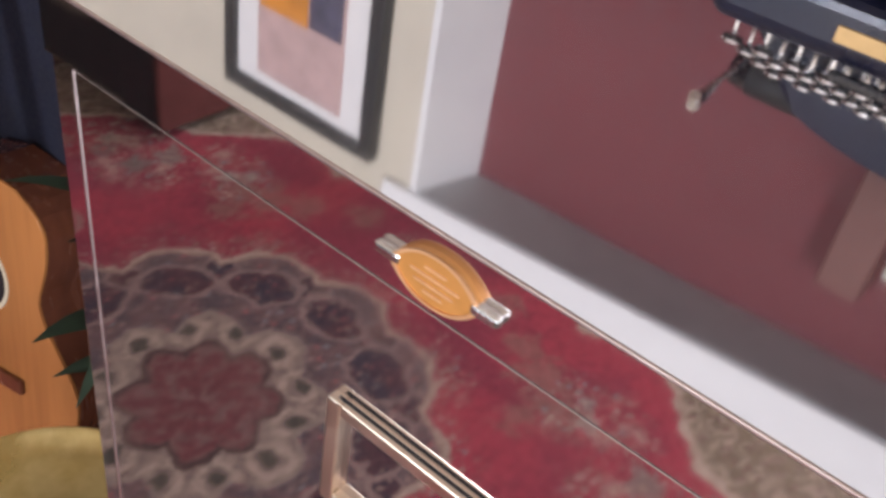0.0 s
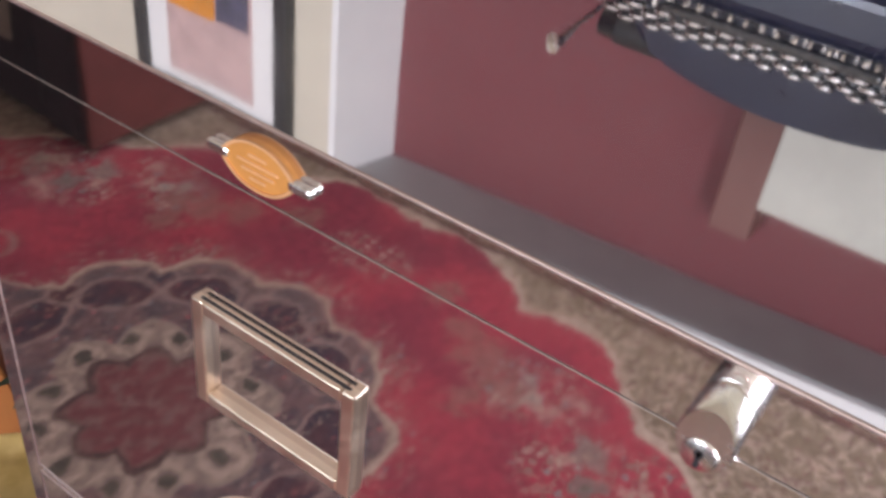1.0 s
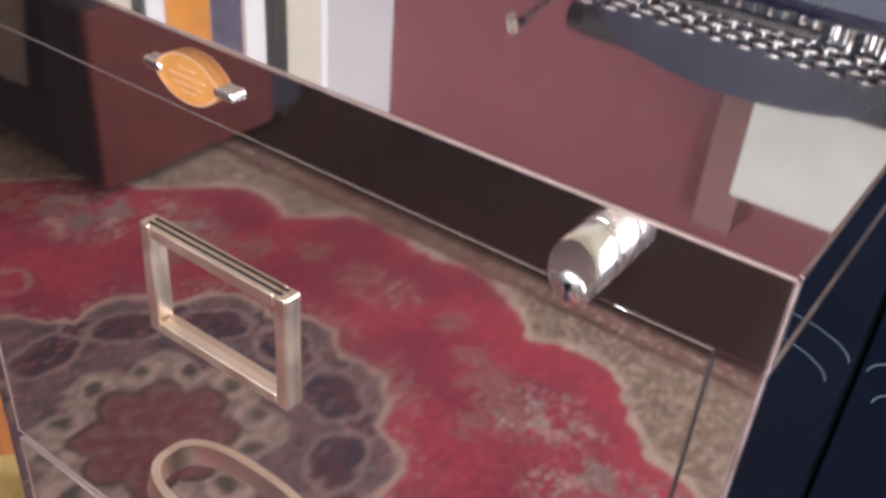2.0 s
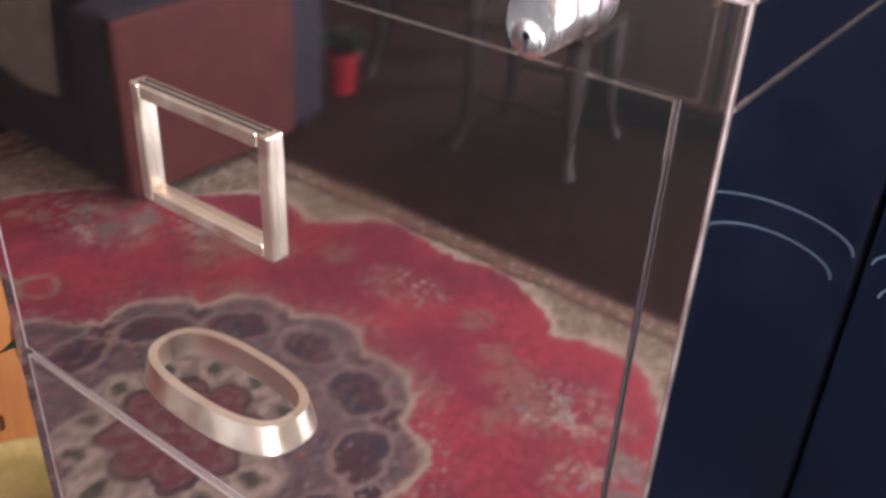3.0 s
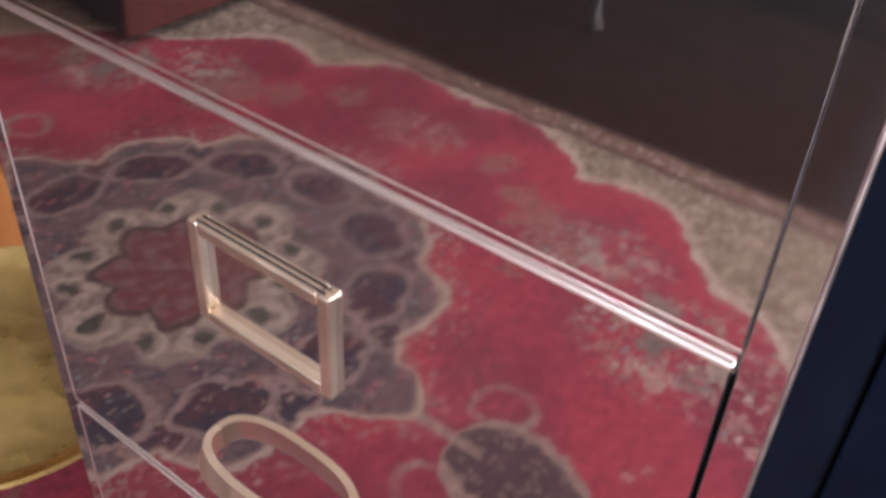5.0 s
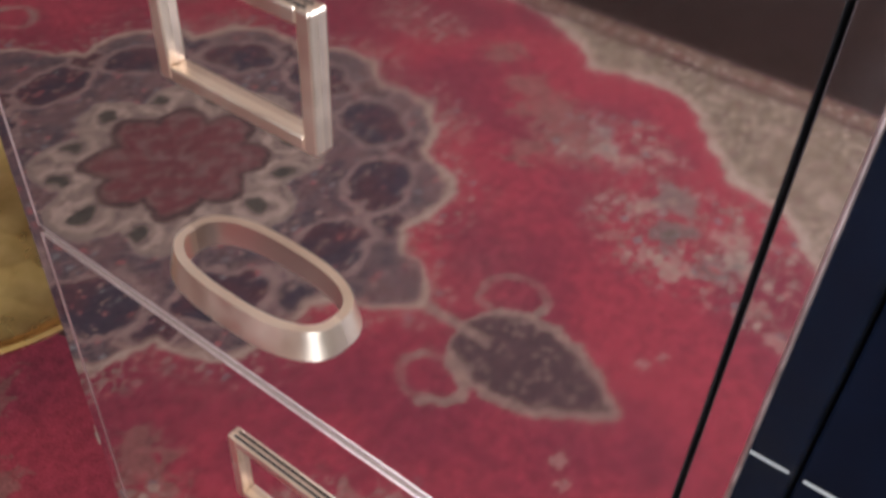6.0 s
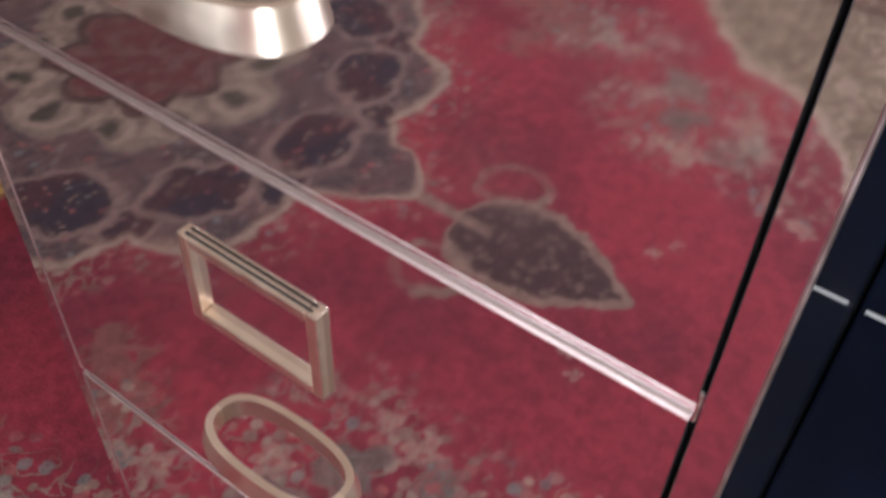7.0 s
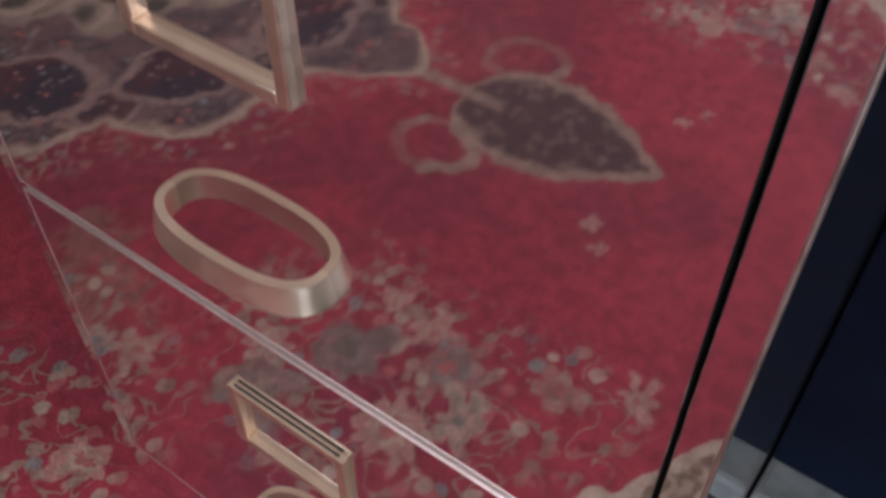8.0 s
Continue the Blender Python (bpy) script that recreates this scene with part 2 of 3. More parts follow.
    eye = n.m("ADD", ring_of(12, 0.5, 0.210, 0.019, 0.021), n.m("MULTIPLY", n.m("SUBTRACT", n.noise(24, 2), 0.5), 1.8))
    white = n.mix(n.step(n.noise(34, 3), 0.4, 0.6), (0.200, 0.140, 0.118), (0.290, 0.205, 0.170))
    white = n.mix(band(petal, 1.0, 0.14, 0.14), white, (0.38, 0.280, 0.23))
    white = n.mix(n.step(eye, 0.9, 1.15, 1.0, 0.0), white, (0.062, 0.052, 0.040))
    col = n.mix(inside(star, 0.0, 0.008), col, white)
    col = n.mix(n.m("MULTIPLY", band(star, 0.0, 0.007, 0.006), 0.7), col, (0.29, 0.215, 0.175))
    edge_core = lobes(4, 0.120, 0.040)
    core = n.mix(n.step(n.noise(26, 3), 0.42, 0.66), (0.150, 0.038, 0.042), (0.185, 0.095, 0.090))
    heart = n.m("SUBTRACT", r, edge_core)
    col = n.mix(band(heart, 0.008, 0.006, 0.008), col, (0.075, 0.040, 0.036))
    col = n.mix(inside(heart, 0.0, 0.008), col, core)

    # corner pieces with a pale scalloped edge
    q = n.m("SUBTRACT", u, 0.42)
    out, back = n.m("MAXIMUM", q, 0.0), n.m("MAXIMUM", n.m("MULTIPLY", q, -1.0), 0.0)
    fall = n.m("SUBTRACT", 0.80, n.m("ADD", n.m("MULTIPLY", out, 0.12), n.m("MULTIPLY", n.m("MULTIPLY", out, out), 0.80)))
    fall = n.m("ADD", fall, n.m("MULTIPLY", back, 0.30))
    fall = n.m("ADD", fall, n.m("MULTIPLY", n.m("ABSOLUTE", n.m("SINE", n.m("MULTIPLY", q, math.pi / 0.40))), 0.085))
    over = n.m("SUBTRACT", v, fall)
    corner_line = n.step(n.m("ABSOLUTE", n.m("SUBTRACT", n.noise(22, 1.5, vector=sym, distort=0.9), 0.5)), 0.028, 0.06, 1.0, 0.0)
    corner = n.mix(n.m("MULTIPLY", corner_line, 0.8), OLIVE, PALE)
    corner = n.mix(n.m("MULTIPLY", n.step(n.cells(38, vector=sym)[0], 0.22, 0.34, 1.0, 0.0), 0.7), corner, (0.17, 0.08, 0.07))
    col = n.mix(n.step(over, -0.004, 0.006), col, corner)
    col = n.mix(n.m("MULTIPLY", band(over, 0.013, 0.012), n.step(n.noise(16, 2), 0.35, 0.6, 0.55, 1.0)), col, (0.46, 0.35, 0.28))

    # border
    rim = n.m("MAXIMUM", n.m("SUBTRACT", v, 0.962), n.m("SUBTRACT", u, 1.40))
    guard = n.mix(n.step(n.cells(42, vector=sym)[0], 0.25, 0.4, 1.0, 0.0), (0.19, 0.125, 0.085), PALE)
    guard = n.mix(n.step(n.m("ABSOLUTE", n.m("SUBTRACT", vine, 0.5)), 0.02, 0.05, 0.7, 0.0), guard, (0.17, 0.04, 0.035))
    col = n.mix(n.step(rim, -0.004, 0.004), col, guard)
    for at_ in (0.006, 0.072):
        col = n.mix(band(rim, at_, 0.006), col, (0.09, 0.04, 0.035))
    pile = n.noise(260, 2, 0.6)
    worn = n.noise(2.3, 4, 0.6)
    col = n.mix(n.step(worn, 0.55, 0.8, 0.0, 0.14), col, (0.30, 0.17, 0.15))
    dusk = n.nt.nodes.new("ShaderNodeHueSaturation")
    n.put(dusk.inputs["Color"], col)
    mottle = n.m("MULTIPLY", n.step(n.noise(42, 4, 0.65), 0.25, 0.75, 0.74, 1.24), n.step(n.noise(95, 3, 0.6), 0.3, 0.7, 0.93, 1.07))
    n.put(dusk.inputs["Value"], n.m("MULTIPLY", n.step(pile, 0.2, 0.8, 0.86, 1.14), mottle))
    n.set(colour=dusk.outputs[0], rough=0.95)
    n.bump(pile, 0.5, 0.002)
    return n.mat


M = {
    "steel": polished_steel(),
    "worn_edge": plain("worn_bright_steel_edge", (0.62, 0.49, 0.46), 0.40, 1.0, 0.15, 120),
    "brass": plain("satin_brass", (0.89, 0.73, 0.58), 0.34, 1.0, 0.06, 60),
    "bright": plain("polished_nickel", (0.84, 0.80, 0.76), 0.26, 1.0, 0.05, 80),
    "badge": plain("copper_enamel", (0.62, 0.27, 0.07), 0.45, 0.35, 0.10, 200),
    "badge_mark": plain("worn_relief_copper", (0.80, 0.44, 0.22), 0.4, 0.5, 0.08, 300),
    # near-black colour stands in for the shade in gaps, slots and holes
    "dark": plain("painted_recess_shade", (0.018, 0.013, 0.015), 0.6),
    "carpet": carpet_material(),
    "fringe": plain("cotton_fringe", (0.45, 0.38, 0.30), 0.9, 0, 0.2, 300, 0.001),
    "boards": floorboards(),
    "wall": plain("cream_wall_paint", (0.62, 0.56, 0.44), 0.75, 0, 0.05, 50, 0.0006),
    "maroon": plain("maroon_wall_paint", (0.160, 0.037, 0.041), 0.6, 0, 0.08, 40, 0.0006),
    "white": plain("white_gloss_paint", (0.80, 0.79, 0.76), 0.35, 0, 0.03, 40),
    "ceiling": plain("cream_ceiling_paint", (0.72, 0.62, 0.50), 0.85, 0, 0.04, 30),
    "oak": plain("dark_varnished_oak", (0.030, 0.013, 0.009), 0.5, 0, 0.35, 60, 0.0004, 0.1, (1, 1, 0.12)),
    "tan_wood": plain("tan_stained_pine", (0.10, 0.05, 0.035), 0.5, 0, 0.2, 60, 0.0004, 0, (1, 1, 0.12)),
    # pale grey of strip and ring; on the soffit it stands in for shade
    "grey_paint_and_shade": plain("pale_grey_paint_and_shade", (0.46, 0.475, 0.46), 0.5, 0, 0.10, 30, 0.0004),
    "brown_paint": plain("dull_brown_paint", (0.19, 0.085, 0.07), 0.5, 0, 0.12, 40, 0.0004),
    "leather": plain("brown_leather", (0.090, 0.023, 0.019), 0.6, 0, 0.2, 90, 0.0012),
    "plum_cloth": plain("plum_upholstery", (0.012, 0.007, 0.014), 0.9, 0, 0.25, 200, 0.001),
    "navy": plain("navy_gloss_lacquer", (0.0045, 0.007, 0.026), 0.30, 0, 0.25, 20),
    "navy_wood": plain("dark_navy_lacquered_wood", (0.0024, 0.0052, 0.0145), 0.35, 0, 0.3, 20),
    "blue_line": plain("blue_grey_lacquer_edge", (0.10, 0.145, 0.19), 0.4, 0.0, 0.2, 60),
    "plinth_paint": plain("chipped_grey_plinth_paint", (0.17, 0.19, 0.20), 0.6, 0, 0.45, 70, 0.0008),
    "navy_cloth": plain("navy_velvet", (0.006, 0.006, 0.018), 0.85, 0, 0.3, 120, 0.001),
    "cloth": plain("beige_crumpled_cloth", (0.22, 0.19, 0.16), 0.9, 0, 0.15, 160, 0.001),
    "spruce": plain("amber_guitar_top", (0.46, 0.18, 0.055), 0.22, 0, 0.12, 90, 0, 0.5, (1, 1, 0.08)),
    "guitar_side": plain("dark_mahogany", (0.16, 0.05, 0.025), 0.25, 0, 0.25, 60, 0, 0.4, (1, 1, 0.1)),
    "ivory": plain("ivory_binding", (0.68, 0.58, 0.42), 0.35, 0, 0.05),
    "string": plain("bronze_string", (0.60, 0.45, 0.25), 0.3, 1.0),
    "leaf": plain("dull_green_leaf", (0.055, 0.085, 0.055), 0.5, 0, 0.35, 60, 0.0008),
    "terracotta": plain("red_glazed_pot", (0.42, 0.020, 0.030), 0.25, 0, 0.12, 30),
    "soil": plain("potting_soil", (0.03, 0.02, 0.014), 0.95, 0, 0.4, 120, 0.004),
    "tray": None,
    "key": plain("black_gloss_keycap", (0.012, 0.013, 0.016), 0.10, 0, 0.1, 60, 0, 0.6),
    "gold": plain("gold_decal", (0.62, 0.40, 0.16), 0.35, 0.4, 0.15, 200),
    "rubber": plain("black_rubber", (0.02, 0.02, 0.02), 0.7),
    "black_frame": plain("black_picture_frame", (0.022, 0.021, 0.024), 0.4, 0, 0.2, 60),
    "canvas_cloth": plain("unpainted_canvas", (0.50, 0.49, 0.42), 0.9, 0, 0.06, 200, 0.0006),
    "mat_board": plain("white_mat_board", (0.78, 0.76, 0.72), 0.9, 0, 0.03),
    "print_pink": plain("pale_pink_print", (0.52, 0.36, 0.33), 0.8, 0, 0.2, 30),
    "print_orange": plain("orange_print", (0.62, 0.24, 0.03), 0.8, 0, 0.25, 30),
    "print_dark": plain("dark_blue_print", (0.07, 0.065, 0.10), 0.8, 0, 0.7, 60),
}


def hammered_brass():
    n = Nodes("hammered_brass")
    dents = n.cells(24)[0]
    tarnish = n.noise(9, 4, 0.6)
    n.set(colour=n.mix(n.step(tarnish, 0.35, 0.7), (0.60, 0.43, 0.17), (0.84, 0.66, 0.32)), metal=1.0)
    n.set(rough=n.step(tarnish, 0.3, 0.7, 0.24, 0.38))
    n.bump(n.m("ADD", n.m("MULTIPLY", dents, 0.8), n.noise(6, 2)), 0.22, 0.005)
    return n.mat


for dull in ("navy_wood", "leather"):
    M[dull].node_tree.nodes["Principled BSDF"].inputs["IOR"].default_value = 1.22
M["tray"] = hammered_brass()


def pane_glass():
    n = Nodes("window_glass")
    n.set(colour=(0.95, 0.97, 0.97), rough=0.02, transmission=1.0, ior=1.45)
    return n.mat


M["glass"] = pane_glass()


# ---- mesh helpers ----
def part(name, bm, material, parent=None, label="", smooth=False, edge=""):
    """Links a bmesh as one mesh object under a thing or under a part."""
    mesh = bpy.data.meshes.new(name)
    bmesh.ops.recalc_face_normals(bm, faces=bm.faces)
    bm.to_mesh(mesh)
    bm.free()
    if smooth:
        for p in mesh.polygons:
            p.use_smooth = True
        mesh.set_sharp_from_angle(angle=radians(38))
    mesh.materials.append(M[material])
    if edge:
        mesh.materials.append(M[edge])
    ob = new(name, mesh)
    if parent:
        ob.parent = parent
    return tagged(ob, label)


def thing(name, place, label, category, group="", kind="", turn=0):
    ob = new(name)
    ob.empty_display_size = 0.05
    ob.matrix_world = pose(*place, 0, 0, turn)
    return tagged(ob, label, category, group, kind)


def block(lo, hi, bevel=0.0, seg=2, bm=None, rim=-1):
    """A box from corner to corner with rounded edges."""
    bm = bm or bmesh.new()
    mid, size = (Vector(lo) + Vector(hi)) / 2, Vector(hi) - Vector(lo)
    made = bmesh.ops.create_cube(bm, size=1, matrix=Matrix.LocRotScale(mid, None, size))
    if bevel:
        edges = {e for v in made["verts"] for e in v.link_edges}
        bmesh.ops.bevel(bm, geom=list(edges), offset=bevel, segments=seg, profile=0.5, affect="EDGES", material=rim)
    return bm


def rod(a, b, r0, r1=None, sides=16, bm=None, caps=True):
    bm = bm or bmesh.new()
    a, b = Vector(a), Vector(b)
    m = Matrix.Translation((a + b) / 2) @ (b - a).to_track_quat("Z", "Y").to_matrix().to_4x4()
    bmesh.ops.create_cone(bm, cap_ends=caps, segments=sides, radius1=r0, radius2=r0 if r1 is None else r1, depth=(b - a).length, matrix=m)
    return bm


def lathe(profile, sides=40, bm=None):
    """Turns a profile of (radius, height) round the z axis."""
    bm = bm or bmesh.new()
    rings = []
    for r, z in profile:
        rings.append([bm.verts.new((max(r, 1e-5) * math.cos(2 * math.pi * i / sides), max(r, 1e-5) * math.sin(2 * math.pi * i / sides), z)) for i in range(sides)])
    for lo, hi in zip(rings, rings[1:]):
        for i in range(sides):
            bm.faces.new((lo[i], lo[(i + 1) % sides], hi[(i + 1) % sides], hi[i]))
    bmesh.ops.remove_doubles(bm, verts=bm.verts, dist=2e-5)
    return bm


def slab(outline, y0, y1, bevel=0.0, bm=None):
    """A closed outline of (x, z) drawn out from y0 to y1."""
    bm = bm or bmesh.new()
    front = [bm.verts.new((x, y0, z)) for x, z in outline]
    back = [bm.verts.new((x, y1, z)) for x, z in outline]
    k = len(outline)
    f = bm.faces.new(front)
    bm.faces.new(back[::-1])
    for i in range(k):
        bm.faces.new((front[i], back[i], back[(i + 1) % k], front[(i + 1) % k]))
    if bevel:
        bmesh.ops.bevel(bm, geom=list(f.edges), offset=bevel, segments=2, profile=0.5, affect="EDGES")
    return bm


def tube(points, r, sides=10, bm=None, taper=None):
    """A round bar that follows points."""
    bm = bm or bmesh.new()
    pts = [Vector(p) for p in points]
    rings = []
    for i, p in enumerate(pts):
        d = (pts[min(i + 1, len(pts) - 1)] - pts[max(i - 1, 0)]).normalized()
        side = d.cross(Vector((0.13, 0.21, 0.97))).normalized()
        up = side.cross(d)
        rr = r * (taper[i] if taper else 1)
        rings.append([bm.verts.new(p + rr * (math.cos(2 * math.pi * k / sides) * side + math.sin(2 * math.pi * k / sides) * up)) for k in range(sides)])
    for lo, hi in zip(rings, rings[1:]):
        for k in range(sides):
            bm.faces.new((lo[k], lo[(k + 1) % sides], hi[(k + 1) % sides], hi[k]))
    bm.faces.new(rings[0][::-1])
    bm.faces.new(rings[-1])
    return bm


def structure(name, bm, material, label, category):
    return tagged(part(name, bm, material, None, label), category=category, kind="structure")


def prism(outline, z0, z1, bm=None):
    """A closed outline of (x, y) drawn up from z0 to z1."""
    bm = bm or bmesh.new()
    low, high = [bm.verts.new((x, y, z0)) for x, y in outline], [bm.verts.new((x, y, z1)) for x, y in outline]
    bm.faces.new(low[::-1])
    bm.faces.new(high)
    for i in range(len(outline)):
        j = (i + 1) % len(outline)
        bm.faces.new((low[i], low[j], high[j], high[i]))
    return bm


# ---- the room ----
X0, X1, Y0, Y1, TOP = -3.6, 3.0, -4.2, 0.59, 2.55
BACK = 0.68
FLOOR = -0.010
structure("floor", block((X0, Y0, FLOOR - 0.1), (X1, Y1, FLOOR - 0.006)), "boards", "dark-stained wooden board floor", "floor")
structure("ceiling", block((X0, Y0, TOP), (X1, Y1, TOP + 0.1)), "ceiling", "plain cream painted ceiling", "ceiling")
structure("wall_west", block((X0 - 0.15, Y0, FLOOR - 0.1), (X0, Y1, TOP)), "maroon", "maroon painted wall behind the seating", "wall")
bm = block((X0, Y1, FLOOR - 0.1), (-0.262, Y1 + 0.35, TOP))
block((0.70, Y1, FLOOR - 0.1), (X1, Y1 + 0.35, TOP), bm=bm)
prism([(-0.262, Y1), (0.70, Y1 + 0.082), (0.70, Y1 + 0.35), (-0.262, Y1 + 0.35)], 1.834, TOP, bm)
block((-0.262, Y1, FLOOR - 0.1), (0.70, Y1 + 0.35, 0.90), bm=bm)
structure("wall_north", bm, "wall", "cream painted wall with a shallow niche behind the cabinet", "wall")
bm = block((X1, Y0, FLOOR - 0.1), (X1 + 0.2, Y1, 0.05))
block((X1, Y0, 2.20), (X1 + 0.2, Y1, TOP), bm=bm)
block((X1, Y0, 0.05), (X1 + 0.2, -3.50, 2.20), bm=bm)
block((X1, -2.00, 0.05), (X1 + 0.2, Y1, 2.20), bm=bm)
structure("wall_east", bm, "wall", "cream painted wall with a tall window opening", "wall")
bm = block((X0, Y0 - 0.2, FLOOR - 0.1), (X1, Y0, 0.90))
block((X0, Y0 - 0.2, 2.20), (X1, Y0, TOP), bm=bm)
block((X0, Y0 - 0.2, 0.90), (-1.10, Y0, 2.20), bm=bm)
block((0.0, Y0 - 0.2, 0.90), (X1, Y0, 2.20), bm=bm)
structure("wall_south", bm, "maroon", "maroon painted wall with a window opening", "wall")


def window(name, lo, hi, along):
    """A white wooden window in an opening; along is the axis of its width."""
    w = thing(name, (0, 0, 0), "white painted wooden window with clear panes", "window", kind="structure")
    a0, a1, z0, z1, d = lo[0], hi[0], lo[1], hi[1], lo[2]

    def box(a, b, za, zb, da, db):
        return block((a, d + da, za), (b, d + db, zb), 0.004) if along == "x" else block((d + da, a, za), (d + db, b, zb), 0.004)

    for a, b, za, zb in ((a0, a0 + 0.06, z0, z1), (a1 - 0.06, a1, z0, z1), (a0 + 0.06, a1 - 0.06, z0, z0 + 0.06), (a0 + 0.06, a1 - 0.06, z1 - 0.06, z1)):
        part("window_frame", box(a, b, za, zb, 0.05, 0.11), "white", w)
    for a, b in ((a0 + 0.06, a1 - 0.06),):
        pane = part("pane", box(a, b, z0 + 0.06, z1 - 0.06, 0.077, 0.083), "glass", w)
        pane.visible_shadow = False
    return w


window("window_1", (-3.50, 0.05, X1), (-2.00, 2.20), "y")
window("window_2", (-1.10, 0.90, Y0 - 0.2), (0.0, 2.20), "x")

# the niche behind the cabinet: maroon back, white and brown reveals, grey soffit


structure("wall_panel", prism([(-0.262, BACK), (0.70, BACK + 0.082), (0.70, Y1 + 0.35), (-0.262, Y1 + 0.35)], 0.90, 1.834), "maroon", "flat maroon painted back of the niche", "wall panel")
structure("trim_left", prism([(-0.262, Y1 - 0.003), (-0.252, Y1 - 0.003), (-0.228, BACK + 0.004), (-0.262, BACK)], 0.90, 1.826), "white", "white painted reveal of the niche", "trim")
structure("trim_right", block((0.204, BACK, 0.90), (0.250, BACK + 0.060, 1.728), 0.003), "brown_paint", "dull brown painted upright batten in the niche", "trim")
# the grey puts the shade under the niche head into the soffit's colour
structure("trim_head", prism([(-0.262, Y1 - 0.003), (0.70, Y1 + 0.079), (0.70, BACK + 0.082), (-0.262, BACK)], 1.826, 1.834), "grey_paint_and_shade", "soffit of the niche, its shade put into a pale grey colour", "trim")
structure("trim_fascia", prism([(-0.30, Y1 - 0.012), (0.70, Y1 + 0.074), (0.70, Y1 + 0.079), (-0.30, Y1 - 0.0035)], 1.828, 1.98), "white", "white painted fascia over the niche", "trim")


# ---- the filing cabinet ----
LEFT, W, D, H = -0.006, 0.4470, 0.575, 1.3254
CAP = 0.0314
RIGHT = W - 0.0157
INNER = LEFT + 0.0202
GAP = 0.0070
PITCH = 0.3050
FRONT = -0.0090
STILE = -0.006


def bead(a, b, parent, r=0.0008):
    part("edge_bead", rod(a, b, r, sides=10), "worn_edge", parent, "worn bright edge")


def filing_cabinet():
    cab = thing("filing_cabinet", (0, 0, 0), "mirror-polished steel four-drawer filing cabinet with brass fittings", "filing cabinet")
    bm = block((LEFT, STILE, 0.0), (INNER, D, H - CAP), 0.0006, 2)
    block((RIGHT, STILE, 0.0), (W, D, H - CAP), 0.0006, 2, bm=bm)
    block((INNER, D - 0.004, 0.0), (RIGHT, D, H - CAP), bm=bm)
    part("body", bm, "steel", cab)
    bead((W - 0.0006, STILE + 0.0006, 0.0), (W - 0.0006, STILE + 0.0006, H - CAP), cab, 0.0011)
    cap = part("top_cap", block((LEFT - 0.0006, FRONT + 0.0003, H - CAP), (W + 0.0006, D + 0.001, H), 0.0003, 2), "steel", cab)
    bead((LEFT, FRONT + 0.0008, H - 0.0004), (W, FRONT + 0.0008, H - 0.0004), cap, 0.0009)
    bead((W + 0.0002, FRONT + 0.0008, H - CAP), (W + 0.0002, FRONT + 0.0008, H - 0.0004), cap, 0.0011)
    bead((W + 0.0002, STILE, H - 0.0004), (W + 0.0002, D, H - 0.0004), cap, 0.0009)
    bead((W + 0.0004, STILE, H - CAP + 0.0004), (W + 0.0004, D, H - CAP + 0.0004), cap, 0.0010)
    part("plinth", block((INNER, STILE, 0.0), (RIGHT, 0.029, 0.075), 0.002), "steel", cab)
    # added near-black sheet: paints the shade seen through the drawer gaps
    part("gap_shade_backing", block((INNER, 0.030, 0.0), (RIGHT, 0.036, H - CAP - 0.002)), "dark", cab)
    for k in range(4):
        hi = H - CAP - 0.0003 - k * PITCH
        lo = hi - PITCH + GAP
        x0, x1 = INNER + 0.0005, RIGHT - (0.0, 0.0013, 0.0018, 0.0018)[k]
        drawer = part("drawer", drawer_front(x0, x1, lo, hi), "steel", cab)
        for z in (lo + 0.0005, hi - 0.0005):
            if k or z < hi - 0.01:
                bead((x0, FRONT + 0.0005, z), (x1, FRONT + 0.0005, z), drawer)
        bead((x0 + 0.0003, FRONT + 0.0005, lo), (x0 + 0.0003, FRONT + 0.0005, hi), drawer, 0.0011)
        part("cross_rail", block((INNER, FRONT + 0.0022, lo - GAP - 0.004), (RIGHT, 0.020, lo + 0.004), 0.001), "steel", cab)
        label_holder(drawer, hi - 0.0634)
        pull(drawer, hi - 0.2195)
    # oval badge on the rail
    oval = [(0.2153 + 0.0185 * math.cos(a) * (1 - 0.12 * abs(math.sin(2 * a))), 1.3090 + 0.0100 * math.sin(a)) for a in (2 * math.pi * i / 48 for i in range(48))]
    badge = part("badge", slab(oval, -0.0116, -0.0085, 0.0009), "badge", cab, "copper-coloured oval maker's badge", True)
    bm = bmesh.new()
    for i in range(48):
        a, b = 2 * math.pi * i / 48, 2 * math.pi * (i + 1) / 48
        for c, d in ((a, b),):
            q = []
            for s, ang in ((1.0, c), (1.0, d), (0.90, d), (0.90, c)):
                q.append(bm.verts.new((0.2153 + s * 0.0185 * math.cos(ang) * (1 - 0.12 * abs(math.sin(2 * ang))), -0.0122, 1.3090 + s * 0.0100 * math.sin(ang))))
            bm.faces.new(q)
    bmesh.ops.remove_doubles(bm, verts=bm.verts, dist=1e-6)
    bmesh.ops.solidify(bm, geom=bm.faces[:], thickness=0.0012)
    part("badge_rim", bm, "badge_mark", badge)
    for z, w in ((1.3130, 0.009), (1.3098, 0.020), (1.3066, 0.016), (1.3036, 0.008)):
        part("badge_line", block((0.2153 - w / 2, -0.0121, z - 0.0006), (0.2153 + w / 2, -0.0112, z + 0.0006), 0.0003, 1), "badge_mark", badge)
    for x, s in ((0.1953, -1), (0.2353, 1)):
        part("badge_rivet", block((x - 0.0055, -0.0125, 1.3068), (x + 0.0055, -0.0084, 1.3114), 0.0014, 3), "bright", badge, "bright nickel end lug")
    # cylinder lock on the rail
    lx, lz = 0.3925, 1.3120
